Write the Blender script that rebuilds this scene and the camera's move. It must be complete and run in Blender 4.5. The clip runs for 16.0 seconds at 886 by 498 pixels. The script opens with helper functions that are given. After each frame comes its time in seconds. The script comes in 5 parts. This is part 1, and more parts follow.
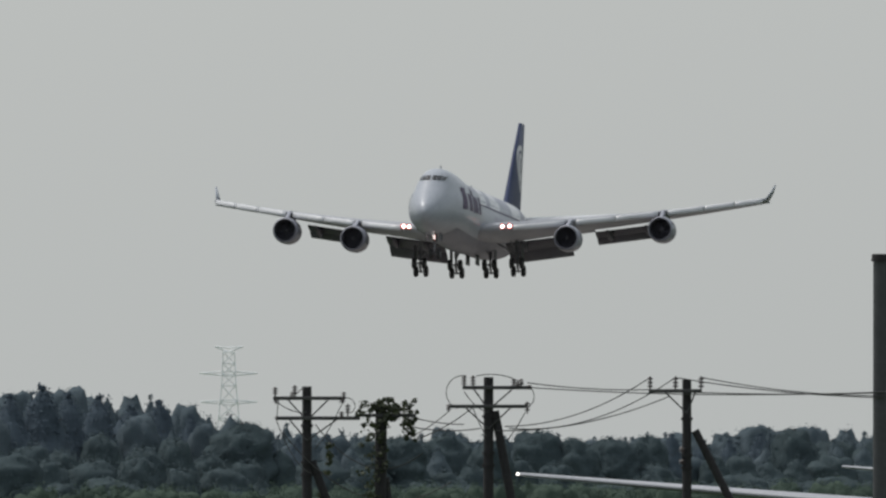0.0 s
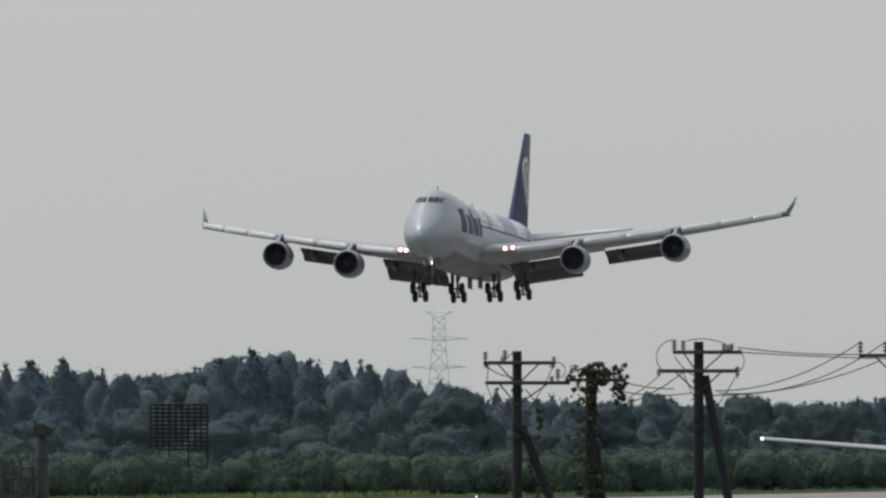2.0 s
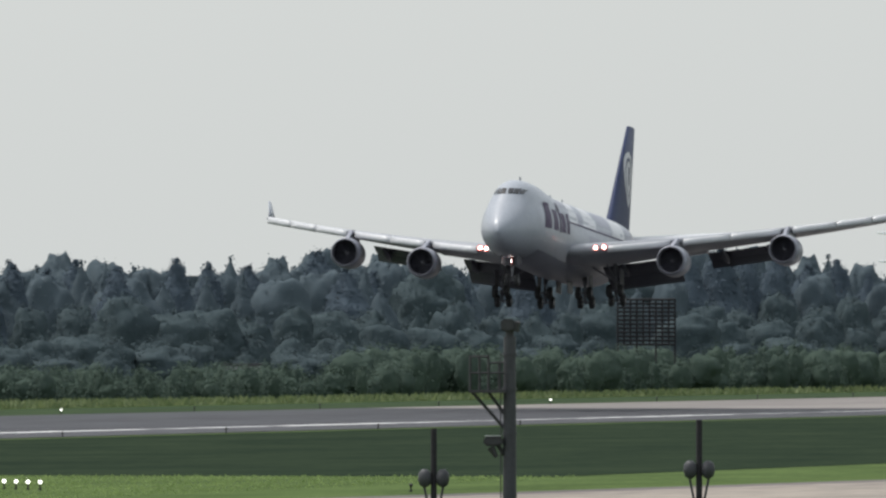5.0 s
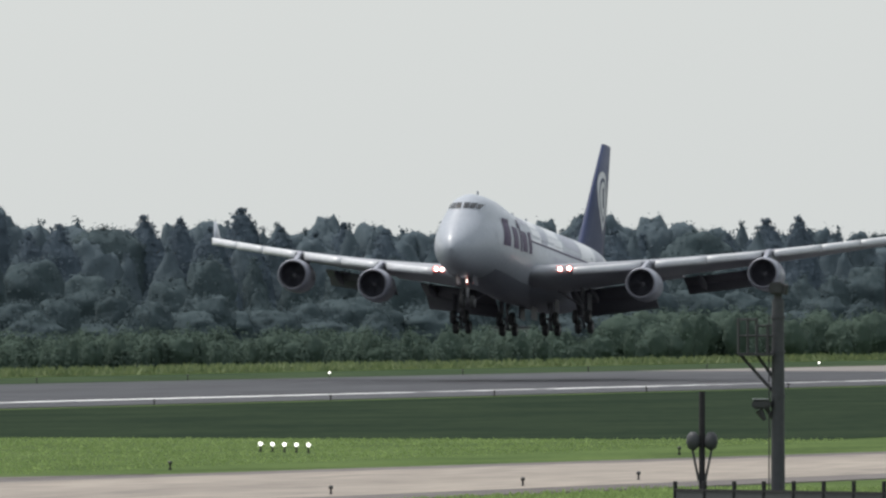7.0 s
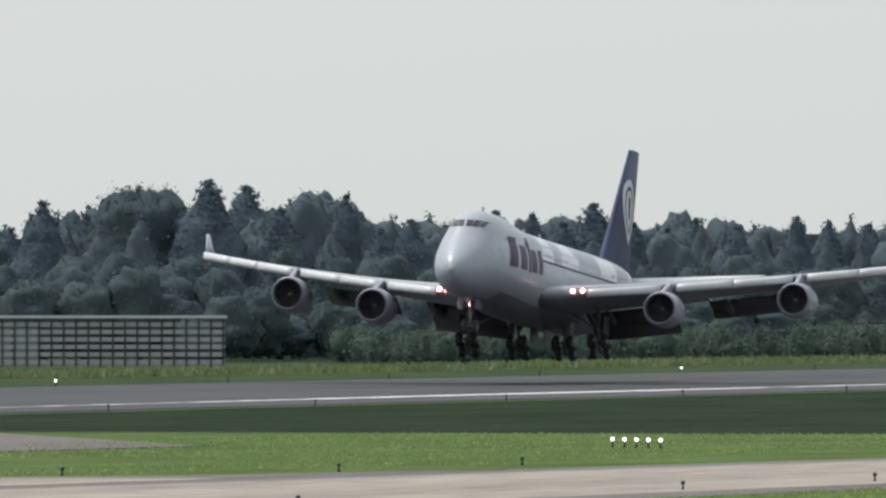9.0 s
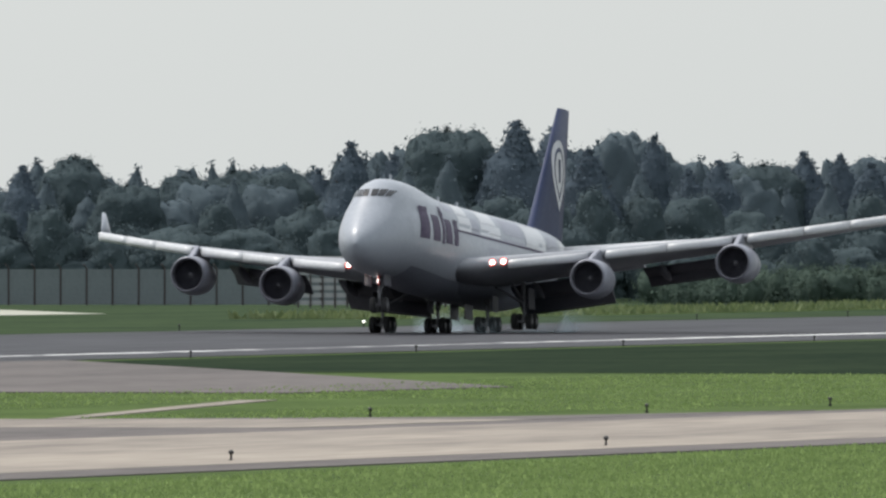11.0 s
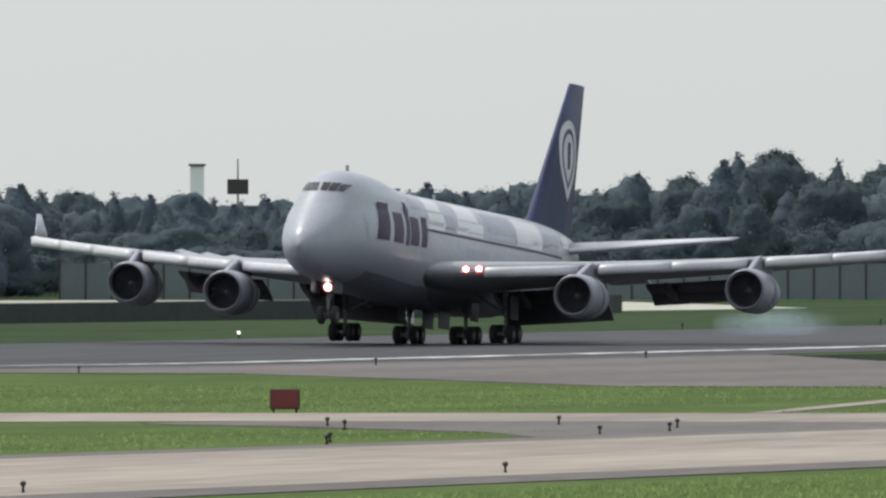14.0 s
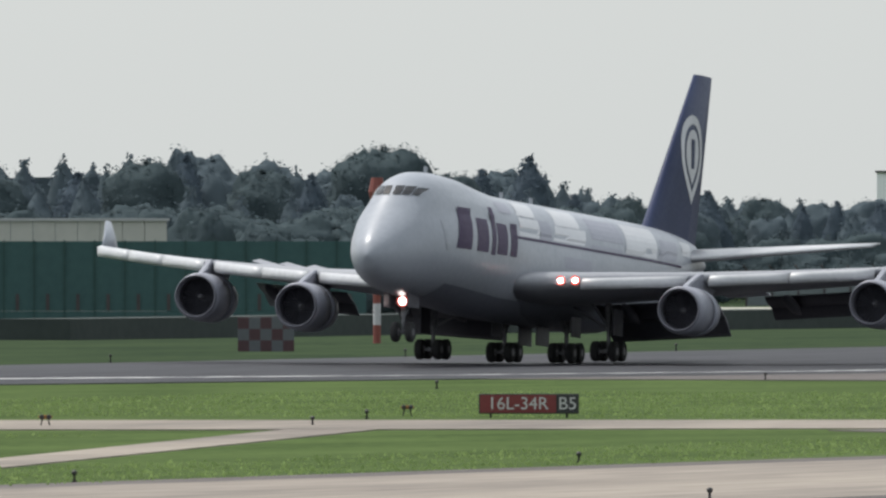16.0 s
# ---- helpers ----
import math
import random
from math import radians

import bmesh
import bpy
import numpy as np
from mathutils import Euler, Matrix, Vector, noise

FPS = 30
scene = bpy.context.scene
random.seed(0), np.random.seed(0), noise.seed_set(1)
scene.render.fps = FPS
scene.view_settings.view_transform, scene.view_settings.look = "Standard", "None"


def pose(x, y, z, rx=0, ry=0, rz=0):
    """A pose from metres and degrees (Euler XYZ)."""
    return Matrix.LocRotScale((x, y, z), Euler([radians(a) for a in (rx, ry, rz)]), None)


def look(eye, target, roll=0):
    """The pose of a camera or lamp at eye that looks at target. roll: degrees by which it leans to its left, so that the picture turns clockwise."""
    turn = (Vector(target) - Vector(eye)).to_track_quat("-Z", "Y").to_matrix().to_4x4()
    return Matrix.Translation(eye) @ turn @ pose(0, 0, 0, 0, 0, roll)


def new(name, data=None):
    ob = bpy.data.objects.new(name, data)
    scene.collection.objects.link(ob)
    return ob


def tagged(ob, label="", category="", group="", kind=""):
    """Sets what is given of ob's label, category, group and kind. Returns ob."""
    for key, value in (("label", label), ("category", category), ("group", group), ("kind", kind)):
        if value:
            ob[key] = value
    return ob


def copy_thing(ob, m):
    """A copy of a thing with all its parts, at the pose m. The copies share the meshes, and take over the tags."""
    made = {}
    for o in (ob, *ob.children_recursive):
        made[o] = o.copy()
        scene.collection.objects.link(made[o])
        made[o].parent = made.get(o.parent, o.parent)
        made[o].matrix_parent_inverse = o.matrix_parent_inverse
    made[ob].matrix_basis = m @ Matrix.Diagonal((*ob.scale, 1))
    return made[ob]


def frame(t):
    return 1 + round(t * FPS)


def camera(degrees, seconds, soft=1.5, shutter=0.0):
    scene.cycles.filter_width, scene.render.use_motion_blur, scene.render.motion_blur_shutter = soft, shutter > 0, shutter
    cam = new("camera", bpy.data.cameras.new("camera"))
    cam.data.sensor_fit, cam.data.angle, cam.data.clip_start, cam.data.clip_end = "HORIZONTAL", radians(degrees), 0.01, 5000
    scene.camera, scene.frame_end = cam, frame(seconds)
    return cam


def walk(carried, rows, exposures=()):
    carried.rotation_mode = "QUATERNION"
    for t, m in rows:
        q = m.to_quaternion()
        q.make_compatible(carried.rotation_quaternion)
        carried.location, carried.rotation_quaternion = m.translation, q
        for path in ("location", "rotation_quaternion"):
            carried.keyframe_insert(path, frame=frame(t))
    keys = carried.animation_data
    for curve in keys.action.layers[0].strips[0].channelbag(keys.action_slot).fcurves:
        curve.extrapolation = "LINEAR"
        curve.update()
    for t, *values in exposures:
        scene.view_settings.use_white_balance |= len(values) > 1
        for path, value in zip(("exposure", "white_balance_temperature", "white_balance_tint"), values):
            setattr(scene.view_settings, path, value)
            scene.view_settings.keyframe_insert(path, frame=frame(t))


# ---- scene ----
# Telephoto view from a stand beside the airfield. x runs along the runway, y across it.
EYE = (0.0, 0.0, 8.77)
AIM = [(0, 9.1181, 0.5655), (0.5, 9.3212, 0.5585), (1, 9.4832, 0.5773), (1.5, 9.5855, 0.5258), (2, 9.6863, 0.4698),
       (2.5, 9.8131, 0.4439), (3, 10.0346, 0.3784), (3.5, 10.3111, 0.3387), (4, 10.5525, 0.2895), (4.2, 10.6289, 0.2615),
       (6.3, 11.4248, 0.1195), (6.5, 11.4813, 0.1057), (7, 11.6753, 0.0859), (7.5, 11.8861, 0.0935), (8, 12.1138, 0.1057),
       (8.5, 12.3918, 0.1027), (8.7, 12.4941, 0.0935), (10.8, 13.342, -0.0791), (11, 13.4596, -0.0868), (11.5, 13.7835, -0.1097),
       (12, 14.0936, -0.1143), (12.5, 14.419, -0.1066), (13, 14.7306, -0.1112), (13.5, 15.0575, -0.1066), (14, 15.3554, -0.102),
       (14.5, 15.8, -0.0929), (15, 16.2766, -0.0898)] + [(15.5, 16.744, -0.0975), (16, 17.2115, -0.0837)]


def bearing(deg, dist, z=0.0):
    """The place at that bearing (degrees from the runway's line) and distance from the stand."""
    return (dist * math.cos(radians(deg)), dist * math.sin(radians(deg)), z)


def aim(deg, tilt):
    x, y, _ = bearing(deg, 1000)
    return look(EYE, (x, y, EYE[2] + 1000 * math.tan(radians(tilt))))


cam = camera(2.39495, 16.0, soft=2.5)
walk(cam, [(t, aim(a, b)) for t, a, b in AIM],
     exposures=[(0, -0.47), (1.5, -0.44), (2.5, -0.37), (3.5, -0.2), (4.2, -0.11), (6.3, 0.0), (8.7, 0.02), (11, 0.02), (13, -0.01), (16, -0.04)])

# ---- world and sun ----
TO_SUN = Vector((0.14, 0.47, 0.87)).normalized()
world = bpy.data.worlds.new("world")
scene.world = world
world.use_nodes = True
wn, wl = world.node_tree.nodes, world.node_tree.links
wn.clear()
sky = wn.new("ShaderNodeTexSky")
sky.sky_type, sky.sun_disc = "NISHITA", False
sky.sun_elevation = math.asin(TO_SUN.z)
sky.sun_rotation = math.atan2(TO_SUN.x, TO_SUN.y)
sky.air_density, sky.dust_density, sky.ozone_density = 1.0, 4.0, 1.0
bg_sky = wn.new("ShaderNodeBackground")
bg_sky.inputs["Strength"].default_value = 0.05
wl.new(sky.outputs[0], bg_sky.inputs[0])
bg_haze = wn.new("ShaderNodeBackground")
bg_haze.inputs["Color"].default_value = (0.945, 0.99, 0.985, 1)
sky_dir, to_sun, glow = wn.new("ShaderNodeTexCoord"), wn.new("ShaderNodeVectorMath"), wn.new("ShaderNodeMapRange")
to_sun.operation = "DOT_PRODUCT"
to_sun.inputs[1].default_value = TO_SUN
wl.new(sky_dir.outputs["Generated"], to_sun.inputs[0])
# the hazy sky grows brighter towards the sun
glow.inputs["From Min"].default_value, glow.inputs["From Max"].default_value = -1.0, 1.0
glow.inputs["To Min"].default_value, glow.inputs["To Max"].default_value = 0.25, 0.91
wl.new(to_sun.outputs["Value"], glow.inputs["Value"])
wl.new(glow.outputs[0], bg_haze.inputs["Strength"])
add = wn.new("ShaderNodeAddShader")
wl.new(bg_sky.outputs[0], add.inputs[0])
wl.new(bg_haze.outputs[0], add.inputs[1])
out = wn.new("ShaderNodeOutputWorld")
wl.new(add.outputs[0], out.inputs[0])
sun = new("sun", bpy.data.lights.new("sun", "SUN"))
sun.data.energy, sun.data.angle, sun.data.color = 2.4, radians(5), (1.0, 0.97, 0.93)
sun.matrix_world = look(TO_SUN * 500, (0, 0, 0))


# ---- materials ----
def material(name, color, color2=None, rough=0.6, metal=0.0, scale=1.0, fine=12.0, bump=0.0, island=0.0, stretch=(1, 1, 1), spec=0.5, emit=0.0, translucent=0.0, contrast=1.0, deep=0.1):
    """Two-scale noise between two colours, with wear in the roughness and a fine relief."""
    m = bpy.data.materials.new(name)
    m.use_nodes = True
    n, l = m.node_tree.nodes, m.node_tree.links
    b = n["Principled BSDF"]
    color2 = color2 or tuple(c * 0.8 for c in color)
    tc = n.new("ShaderNodeTexCoord")
    mp = n.new("ShaderNodeMapping")
    mp.inputs["Scale"].default_value = stretch
    l.new(tc.outputs["Object"], mp.inputs["Vector"])
    big, small = n.new("ShaderNodeTexNoise"), n.new("ShaderNodeTexNoise")
    for tex, s, d in ((big, scale, 4), (small, fine, 3)):
        tex.inputs["Scale"].default_value, tex.inputs["Detail"].default_value = s, d
        l.new(mp.outputs[0], tex.inputs["Vector"])
    mix = n.new("ShaderNodeMath")
    mix.operation = "MULTIPLY_ADD"
    mix.inputs[1].default_value = 0.45
    l.new(small.outputs[0], mix.inputs[0])
    half = n.new("ShaderNodeMath")
    half.operation = "MULTIPLY"
    half.inputs[1].default_value = 0.55
    l.new(big.outputs[0], half.inputs[0])
    l.new(half.outputs[0], mix.inputs[2])
    fac = mix
    if island:
        geo, obi = n.new("ShaderNodeNewGeometry"), n.new("ShaderNodeObjectInfo")
        s1 = n.new("ShaderNodeMath")
        s1.operation = "ADD"
        l.new(geo.outputs["Random Per Island"], s1.inputs[0])
        l.new(obi.outputs["Random"], s1.inputs[1])
        s2 = n.new("ShaderNodeMath")
        s2.operation = "MULTIPLY_ADD"
        s2.inputs[1].default_value = island * 0.5
        l.new(s1.outputs[0], s2.inputs[0])
        s3 = n.new("ShaderNodeMath")
        s3.operation = "MULTIPLY_ADD"
        s3.inputs[1].default_value, s3.inputs[2].default_value = 1 - island, 0.0
        l.new(fac.outputs[0], s3.inputs[0])
        l.new(s3.outputs[0], s2.inputs[2])
        fac = s2
    ramp = n.new("ShaderNodeMapRange")
    ramp.inputs["From Min"].default_value, ramp.inputs["From Max"].default_value = 0.5 - 0.22 / contrast, 0.5 + 0.22 / contrast
    l.new(fac.outputs[0], ramp.inputs["Value"])
    cm = n.new("ShaderNodeMix")
    cm.data_type = "RGBA"
    cm.inputs[6].default_value, cm.inputs[7].default_value = (*color2, 1), (*color, 1)
    l.new(ramp.outputs[0], cm.inputs[0])
    l.new(cm.outputs[2], b.inputs["Base Color"])
    rr = n.new("ShaderNodeMapRange")
    rr.inputs["To Min"].default_value, rr.inputs["To Max"].default_value = min(1, rough + 0.12), max(0.02, rough - 0.06)
    l.new(small.outputs[0], rr.inputs["Value"])
    l.new(rr.outputs[0], b.inputs["Roughness"])
    b.inputs["Metallic"].default_value = metal
    b.inputs["Specular IOR Level"].default_value = spec
    if bump:
        bp = n.new("ShaderNodeBump")
        bp.inputs["Strength"].default_value, bp.inputs["Distance"].default_value = min(1, bump), deep
        l.new(mix.outputs[0], bp.inputs["Height"])
        l.new(bp.outputs[0], b.inputs["Normal"])
    if emit:
        b.inputs["Emission Color"].default_value, b.inputs["Emission Strength"].default_value = (*color, 1), emit
    if translucent:
        tr, ms = n.new("ShaderNodeBsdfTranslucent"), n.new("ShaderNodeMixShader")
        ms.inputs[0].default_value = translucent
        l.new(cm.outputs[2], tr.inputs[0])
        l.new(b.outputs[0], ms.inputs[1])
        l.new(tr.outputs[0], ms.inputs[2])
        l.new(ms.outputs[0], n["Material Output"].inputs[0])
    return m


GRASS = material("mown grass", (0.106, 0.150, 0.058), (0.058, 0.086, 0.036), 0.9, scale=0.07, fine=0.9, bump=0.3, stretch=(0.6, 2.0, 1), spec=0.0, contrast=1.6)
# the next two grass colours are darkened to carry a cloud's shade
GRASS_SHADED = material("cloud-shaded grass", (0.035, 0.050, 0.031), (0.020, 0.031, 0.022), 0.9, scale=0.06, fine=0.5, bump=0.4, stretch=(0.5, 1.6, 1), spec=0.0, contrast=1.6)
GRASS_SHADED_FAR = material("cloud-shaded grass beyond the runway", (0.060, 0.085, 0.046), (0.036, 0.054, 0.034), 0.9, scale=0.06, fine=0.5, bump=0.4, stretch=(0.5, 1.6, 1), spec=0.0, contrast=1.6)
BLADE = material("grass blades", (0.30, 0.40, 0.15), (0.19, 0.265, 0.10), 0.9, spec=0.0, scale=0.12, fine=2, island=0.3, translucent=0.55, contrast=1.4)
BLADE_DRY = material("dry verge grass", (0.22, 0.26, 0.12), (0.11, 0.15, 0.065), 0.8, scale=0.05, fine=2, island=0.6, translucent=0.35)
CONCRETE = material("taxiway concrete", (0.345, 0.30, 0.253), (0.175, 0.153, 0.137), 0.8, scale=0.03, fine=0.35, bump=0.1, spec=0.15, stretch=(0.25, 2.5, 1), contrast=1.6)
SHOULDER = material("shoulder asphalt", (0.155, 0.137, 0.13), (0.088, 0.079, 0.077), 0.8, scale=0.04, fine=0.5, bump=0.1, spec=0.15, stretch=(0.3, 2.0, 1), contrast=1.5)
ASPHALT = material("runway asphalt", (0.056, 0.055, 0.063), (0.024, 0.024, 0.029), 0.62, scale=0.02, fine=0.25, bump=0.1, spec=0.12, stretch=(0.15, 2.2, 1), contrast=1.5)
# bright patches in the worn line also imitate mirage glints on the runway
PAINT_LINE = material("worn line paint with glints", (0.80, 0.80, 0.78), (0.10, 0.098, 0.105), 0.6, scale=0.03, fine=0.5, stretch=(0.25, 1, 1), contrast=3.2)
SKIN = material("white aircraft paint", (0.37, 0.395, 0.44), (0.28, 0.305, 0.35), 0.34, scale=0.25, fine=3, spec=0.5)
SKIN_LIGHT = material("clean white paint", (0.62, 0.63, 0.65), (0.53, 0.54, 0.57), 0.32, scale=0.4, fine=4)
SKIN_GREY = material("grey paint panel", (0.33, 0.34, 0.40), (0.26, 0.27, 0.33), 0.38, scale=0.4, fine=4)
NAVY = material("navy paint", (0.026, 0.040, 0.10), (0.018, 0.028, 0.075), 0.5, scale=0.3, fine=4, spec=0.25)
PURPLE = material("violet lettering paint", (0.055, 0.028, 0.085), (0.035, 0.02, 0.06), 0.5, scale=0.4, fine=4, spec=0.25)
WING_GREY = material("grey wing paint", (0.33, 0.34, 0.37), (0.24, 0.25, 0.28), 0.42, scale=0.3, fine=3)
WING_LIGHT = material("pale edge flap paint", (0.60, 0.61, 0.63), (0.46, 0.47, 0.49), 0.32, scale=0.5, fine=4)
# taken dark for the shade under wings and body; also the dark cascade
FLAP_DARK = material("dark paint, also for underside shade", (0.10, 0.10, 0.12), (0.06, 0.06, 0.075), 0.5, scale=0.6, fine=5)
NACELLE = material("nacelle paint", (0.31, 0.32, 0.37), (0.24, 0.25, 0.295), 0.36, scale=0.5, fine=4)
LIP = material("intake lip metal", (0.20, 0.20, 0.235), (0.15, 0.15, 0.18), 0.5, metal=0.2, scale=1, fine=6)
FAN = material("dark titanium fan", (0.10, 0.10, 0.12), (0.065, 0.065, 0.08), 0.5, scale=1, fine=6)
GEAR = material("gear steel", (0.22, 0.22, 0.24), (0.13, 0.13, 0.14), 0.45, metal=0.3, scale=2, fine=8)
TYRE = material("tyre rubber", (0.03, 0.03, 0.032), (0.02, 0.02, 0.021), 0.75, scale=2, fine=9)
GLASS = material("dark cockpit glass", (0.02, 0.022, 0.028), (0.015, 0.016, 0.02), 0.08, scale=1, fine=3)
LAMP_ON = material("lit landing lamp", (1.0, 0.93, 0.88), (1.0, 0.9, 0.85), 0.3, emit=9.0)
# glowing ring that stands for the red halo round a lit lamp
LAMP_HALO = material("red lamp halo", (1.0, 0.16, 0.12), (0.9, 0.12, 0.1), 0.4, emit=0.5)
WHITE_LAMP = material("lit approach lamp", (1.0, 0.98, 0.92), (1.0, 0.96, 0.9), 0.3, emit=2.5)
# pole, steel and mast colours are darkened to near black to look backlit
POLE = material("weathered pole concrete, dark as backlit", (0.024, 0.022, 0.026), (0.013, 0.012, 0.015), 0.85, scale=1.5, fine=10, bump=0.2)
STEEL = material("galvanised steel, dark as backlit", (0.045, 0.045, 0.05), (0.028, 0.028, 0.03), 0.6, scale=2, fine=12)
MAST = material("mast steel, dark as backlit", (0.055, 0.057, 0.065), (0.035, 0.036, 0.042), 0.6, scale=1.2, fine=9)
CABLE = material("cable sheath", (0.05, 0.05, 0.052), (0.035, 0.035, 0.036), 0.6, scale=3, fine=12)
CERAMIC = material("brown insulator", (0.06, 0.05, 0.05), (0.04, 0.03, 0.03), 0.3, scale=5, fine=15)
BARK = material("bark", (0.10, 0.075, 0.055), (0.06, 0.045, 0.035), 0.9, scale=1, fine=6, bump=0.4)
# distance haze is tinted into the foliage: paler and bluer than the leaves
CEDAR_HAZED = material("hazed cedar foliage", (0.112, 0.146, 0.178), (0.092, 0.121, 0.150), 0.85, spec=0.05, scale=0.3, fine=1.6, bump=0.45, deep=0.2, island=0.12, translucent=0.3)
BROAD_HAZED = material("hazed broadleaf foliage", (0.094, 0.126, 0.134), (0.070, 0.095, 0.108), 0.85, spec=0.05, scale=0.25, fine=1.6, bump=0.8, deep=0.3, island=0.15, translucent=0.3)
WOODS_HAZED = material("hazed distant woods foliage", (0.118, 0.152, 0.172), (0.092, 0.121, 0.141), 0.85, spec=0.05, scale=0.05, fine=0.9, bump=0.5, deep=0.25, island=0.2, translucent=0.3)
SHRUB_HAZED = material("hazed shrub foliage", (0.096, 0.134, 0.104), (0.064, 0.092, 0.082), 0.85, spec=0.05, scale=0.06, fine=1.2, bump=0.9, deep=0.25, island=0.2, translucent=0.3)
IVY = material("ivy leaves", (0.065, 0.08, 0.035), (0.022, 0.03, 0.018), 0.6, scale=2, fine=9, island=0.6, translucent=0.25)
SIGN_RED = material("red sign face", (0.20, 0.028, 0.03), (0.14, 0.024, 0.026), 0.5, scale=1, fine=6)
SIGN_BLACK = material("black sign face", (0.03, 0.03, 0.032), (0.02, 0.02, 0.022), 0.5, scale=1, fine=6)
SIGN_WHITE = material("white sign lettering", (0.55, 0.55, 0.55), (0.45, 0.45, 0.45), 0.5, scale=1, fine=6)
BARRIER = material("green noise barrier", (0.034, 0.096, 0.094), (0.024, 0.070, 0.072), 0.6, scale=0.15, fine=1.5)
BARRIER_DARK = material("dark green board", (0.022, 0.07, 0.062), (0.016, 0.05, 0.046), 0.6, scale=0.15, fine=1.5)
BEIGE = material("beige cladding", (0.50, 0.50, 0.46), (0.40, 0.40, 0.37), 0.7, scale=0.1, fine=1.0)
PALE = material("pale wall plaster", (0.46, 0.47, 0.48), (0.38, 0.39, 0.4), 0.8, scale=0.1, fine=1.2)
RUST = material("dark lattice steel", (0.07, 0.06, 0.06), (0.045, 0.04, 0.042), 0.7, scale=0.5, fine=3)
ORANGE = material("orange-red mast paint", (0.24, 0.06, 0.045), (0.17, 0.05, 0.04), 0.6, scale=0.6, fine=4)
WHITE_PAINT = material("white mast paint", (0.55, 0.55, 0.56), (0.42, 0.42, 0.44), 0.6, scale=0.6, fine=4)
# far steel coloured almost white to stand for the haze before it
PYLON_HAZED = material("pylon steel paled for haze", (0.85, 0.87, 0.9), (0.78, 0.8, 0.83), 0.8, scale=0.3, fine=2)
AMBER = material("amber lamp paint", (0.42, 0.2, 0.05), (0.3, 0.14, 0.04), 0.5, scale=2, fine=9)
CHECK_RED = material("faded red panel", (0.075, 0.035, 0.04), (0.055, 0.03, 0.035), 0.7, scale=0.5, fine=3)
CHECK_WHITE = material("dull white panel", (0.105, 0.115, 0.125), (0.085, 0.095, 0.105), 0.7, scale=0.5, fine=3)
# the belly's grey, taken darker for the shade under the fuselage
BELLY_SHADED = material("grey belly paint darkened for shade", (0.19, 0.20, 0.24), (0.14, 0.15, 0.185), 0.42, scale=0.3, fine=3, spec=0.4)
FENCE_MESH = material("grey fence mesh", (0.17, 0.20, 0.21), (0.13, 0.155, 0.165), 0.7, scale=0.5, fine=4)
RUNWAY_PALE = material("pale runway end asphalt", (0.25, 0.225, 0.21), (0.15, 0.137, 0.13), 0.7, scale=0.02, fine=0.25, bump=0.1, spec=0.12, stretch=(0.15, 2.2, 1), contrast=1.4)
GRAVEL = material("pale gravel", (0.46, 0.45, 0.40), (0.30, 0.31, 0.25), 0.9, scale=0.05, fine=0.5, spec=0.1, stretch=(0.4, 1.5, 1))
SOIL = material("dark bank soil", (0.040, 0.052, 0.048), (0.026, 0.036, 0.034), 0.9, scale=0.1, fine=1, bump=0.3)


def smoke_material(name, color, density, scale):
    m = bpy.data.materials.new(name)
    m.use_nodes = True
    n, l = m.node_tree.nodes, m.node_tree.links
    n.remove(n["Principled BSDF"])
    d, tl, tr = n.new("ShaderNodeBsdfDiffuse"), n.new("ShaderNodeBsdfTranslucent"), n.new("ShaderNodeBsdfTransparent")
    d.inputs[0].default_value = tl.inputs[0].default_value = (*color, 1)
    half, mx = n.new("ShaderNodeMixShader"), n.new("ShaderNodeMixShader")
    l.new(d.outputs[0], half.inputs[1])
    l.new(tl.outputs[0], half.inputs[2])
    tc = n.new("ShaderNodeTexCoord")
    ns = n.new("ShaderNodeTexNoise")
    ns.inputs["Scale"].default_value, ns.inputs["Detail"].default_value = scale, 5
    sm = n.new("ShaderNodeMapping")
    sm.inputs["Scale"].default_value = (0.3, 1, 1)
    l.new(tc.outputs["Object"], sm.inputs["Vector"])
    l.new(sm.outputs[0], ns.inputs["Vector"])
    nr = n.new("ShaderNodeMapRange")
    nr.inputs["From Min"].default_value, nr.inputs["From Max"].default_value = 0.22, 0.62
    l.new(ns.outputs[0], nr.inputs["Value"])
    # thin towards the rim of each billow
    sub = n.new("ShaderNodeVectorMath")
    sub.operation = "MULTIPLY_ADD"
    sub.inputs[1].default_value, sub.inputs[2].default_value = (2, 0, 2), (-1, 0, -1)
    l.new(tc.outputs["Generated"], sub.inputs[0])
    ln = n.new("ShaderNodeVectorMath")
    ln.operation = "LENGTH"
    l.new(sub.outputs[0], ln.inputs[0])
    rim = n.new("ShaderNodeMapRange")
    rim.interpolation_type = "SMOOTHSTEP"
    rim.inputs["From Min"].default_value, rim.inputs["From Max"].default_value = 1.0, 0.15
    l.new(ln.outputs["Value"], rim.inputs["Value"])
    mu = n.new("ShaderNodeMath")
    mu.operation = "MULTIPLY"
    l.new(nr.outputs[0], mu.inputs[0])
    l.new(rim.outputs[0], mu.inputs[1])
    m2 = n.new("ShaderNodeMath")
    m2.operation = "MULTIPLY"
    m2.inputs[1].default_value = density
    l.new(mu.outputs[0], m2.inputs[0])
    l.new(m2.outputs[0], mx.inputs[0])
    l.new(tr.outputs[0], mx.inputs[1])
    l.new(half.outputs[0], mx.inputs[2])
    l.new(mx.outputs[0], n["Material Output"].inputs[0])
    return m


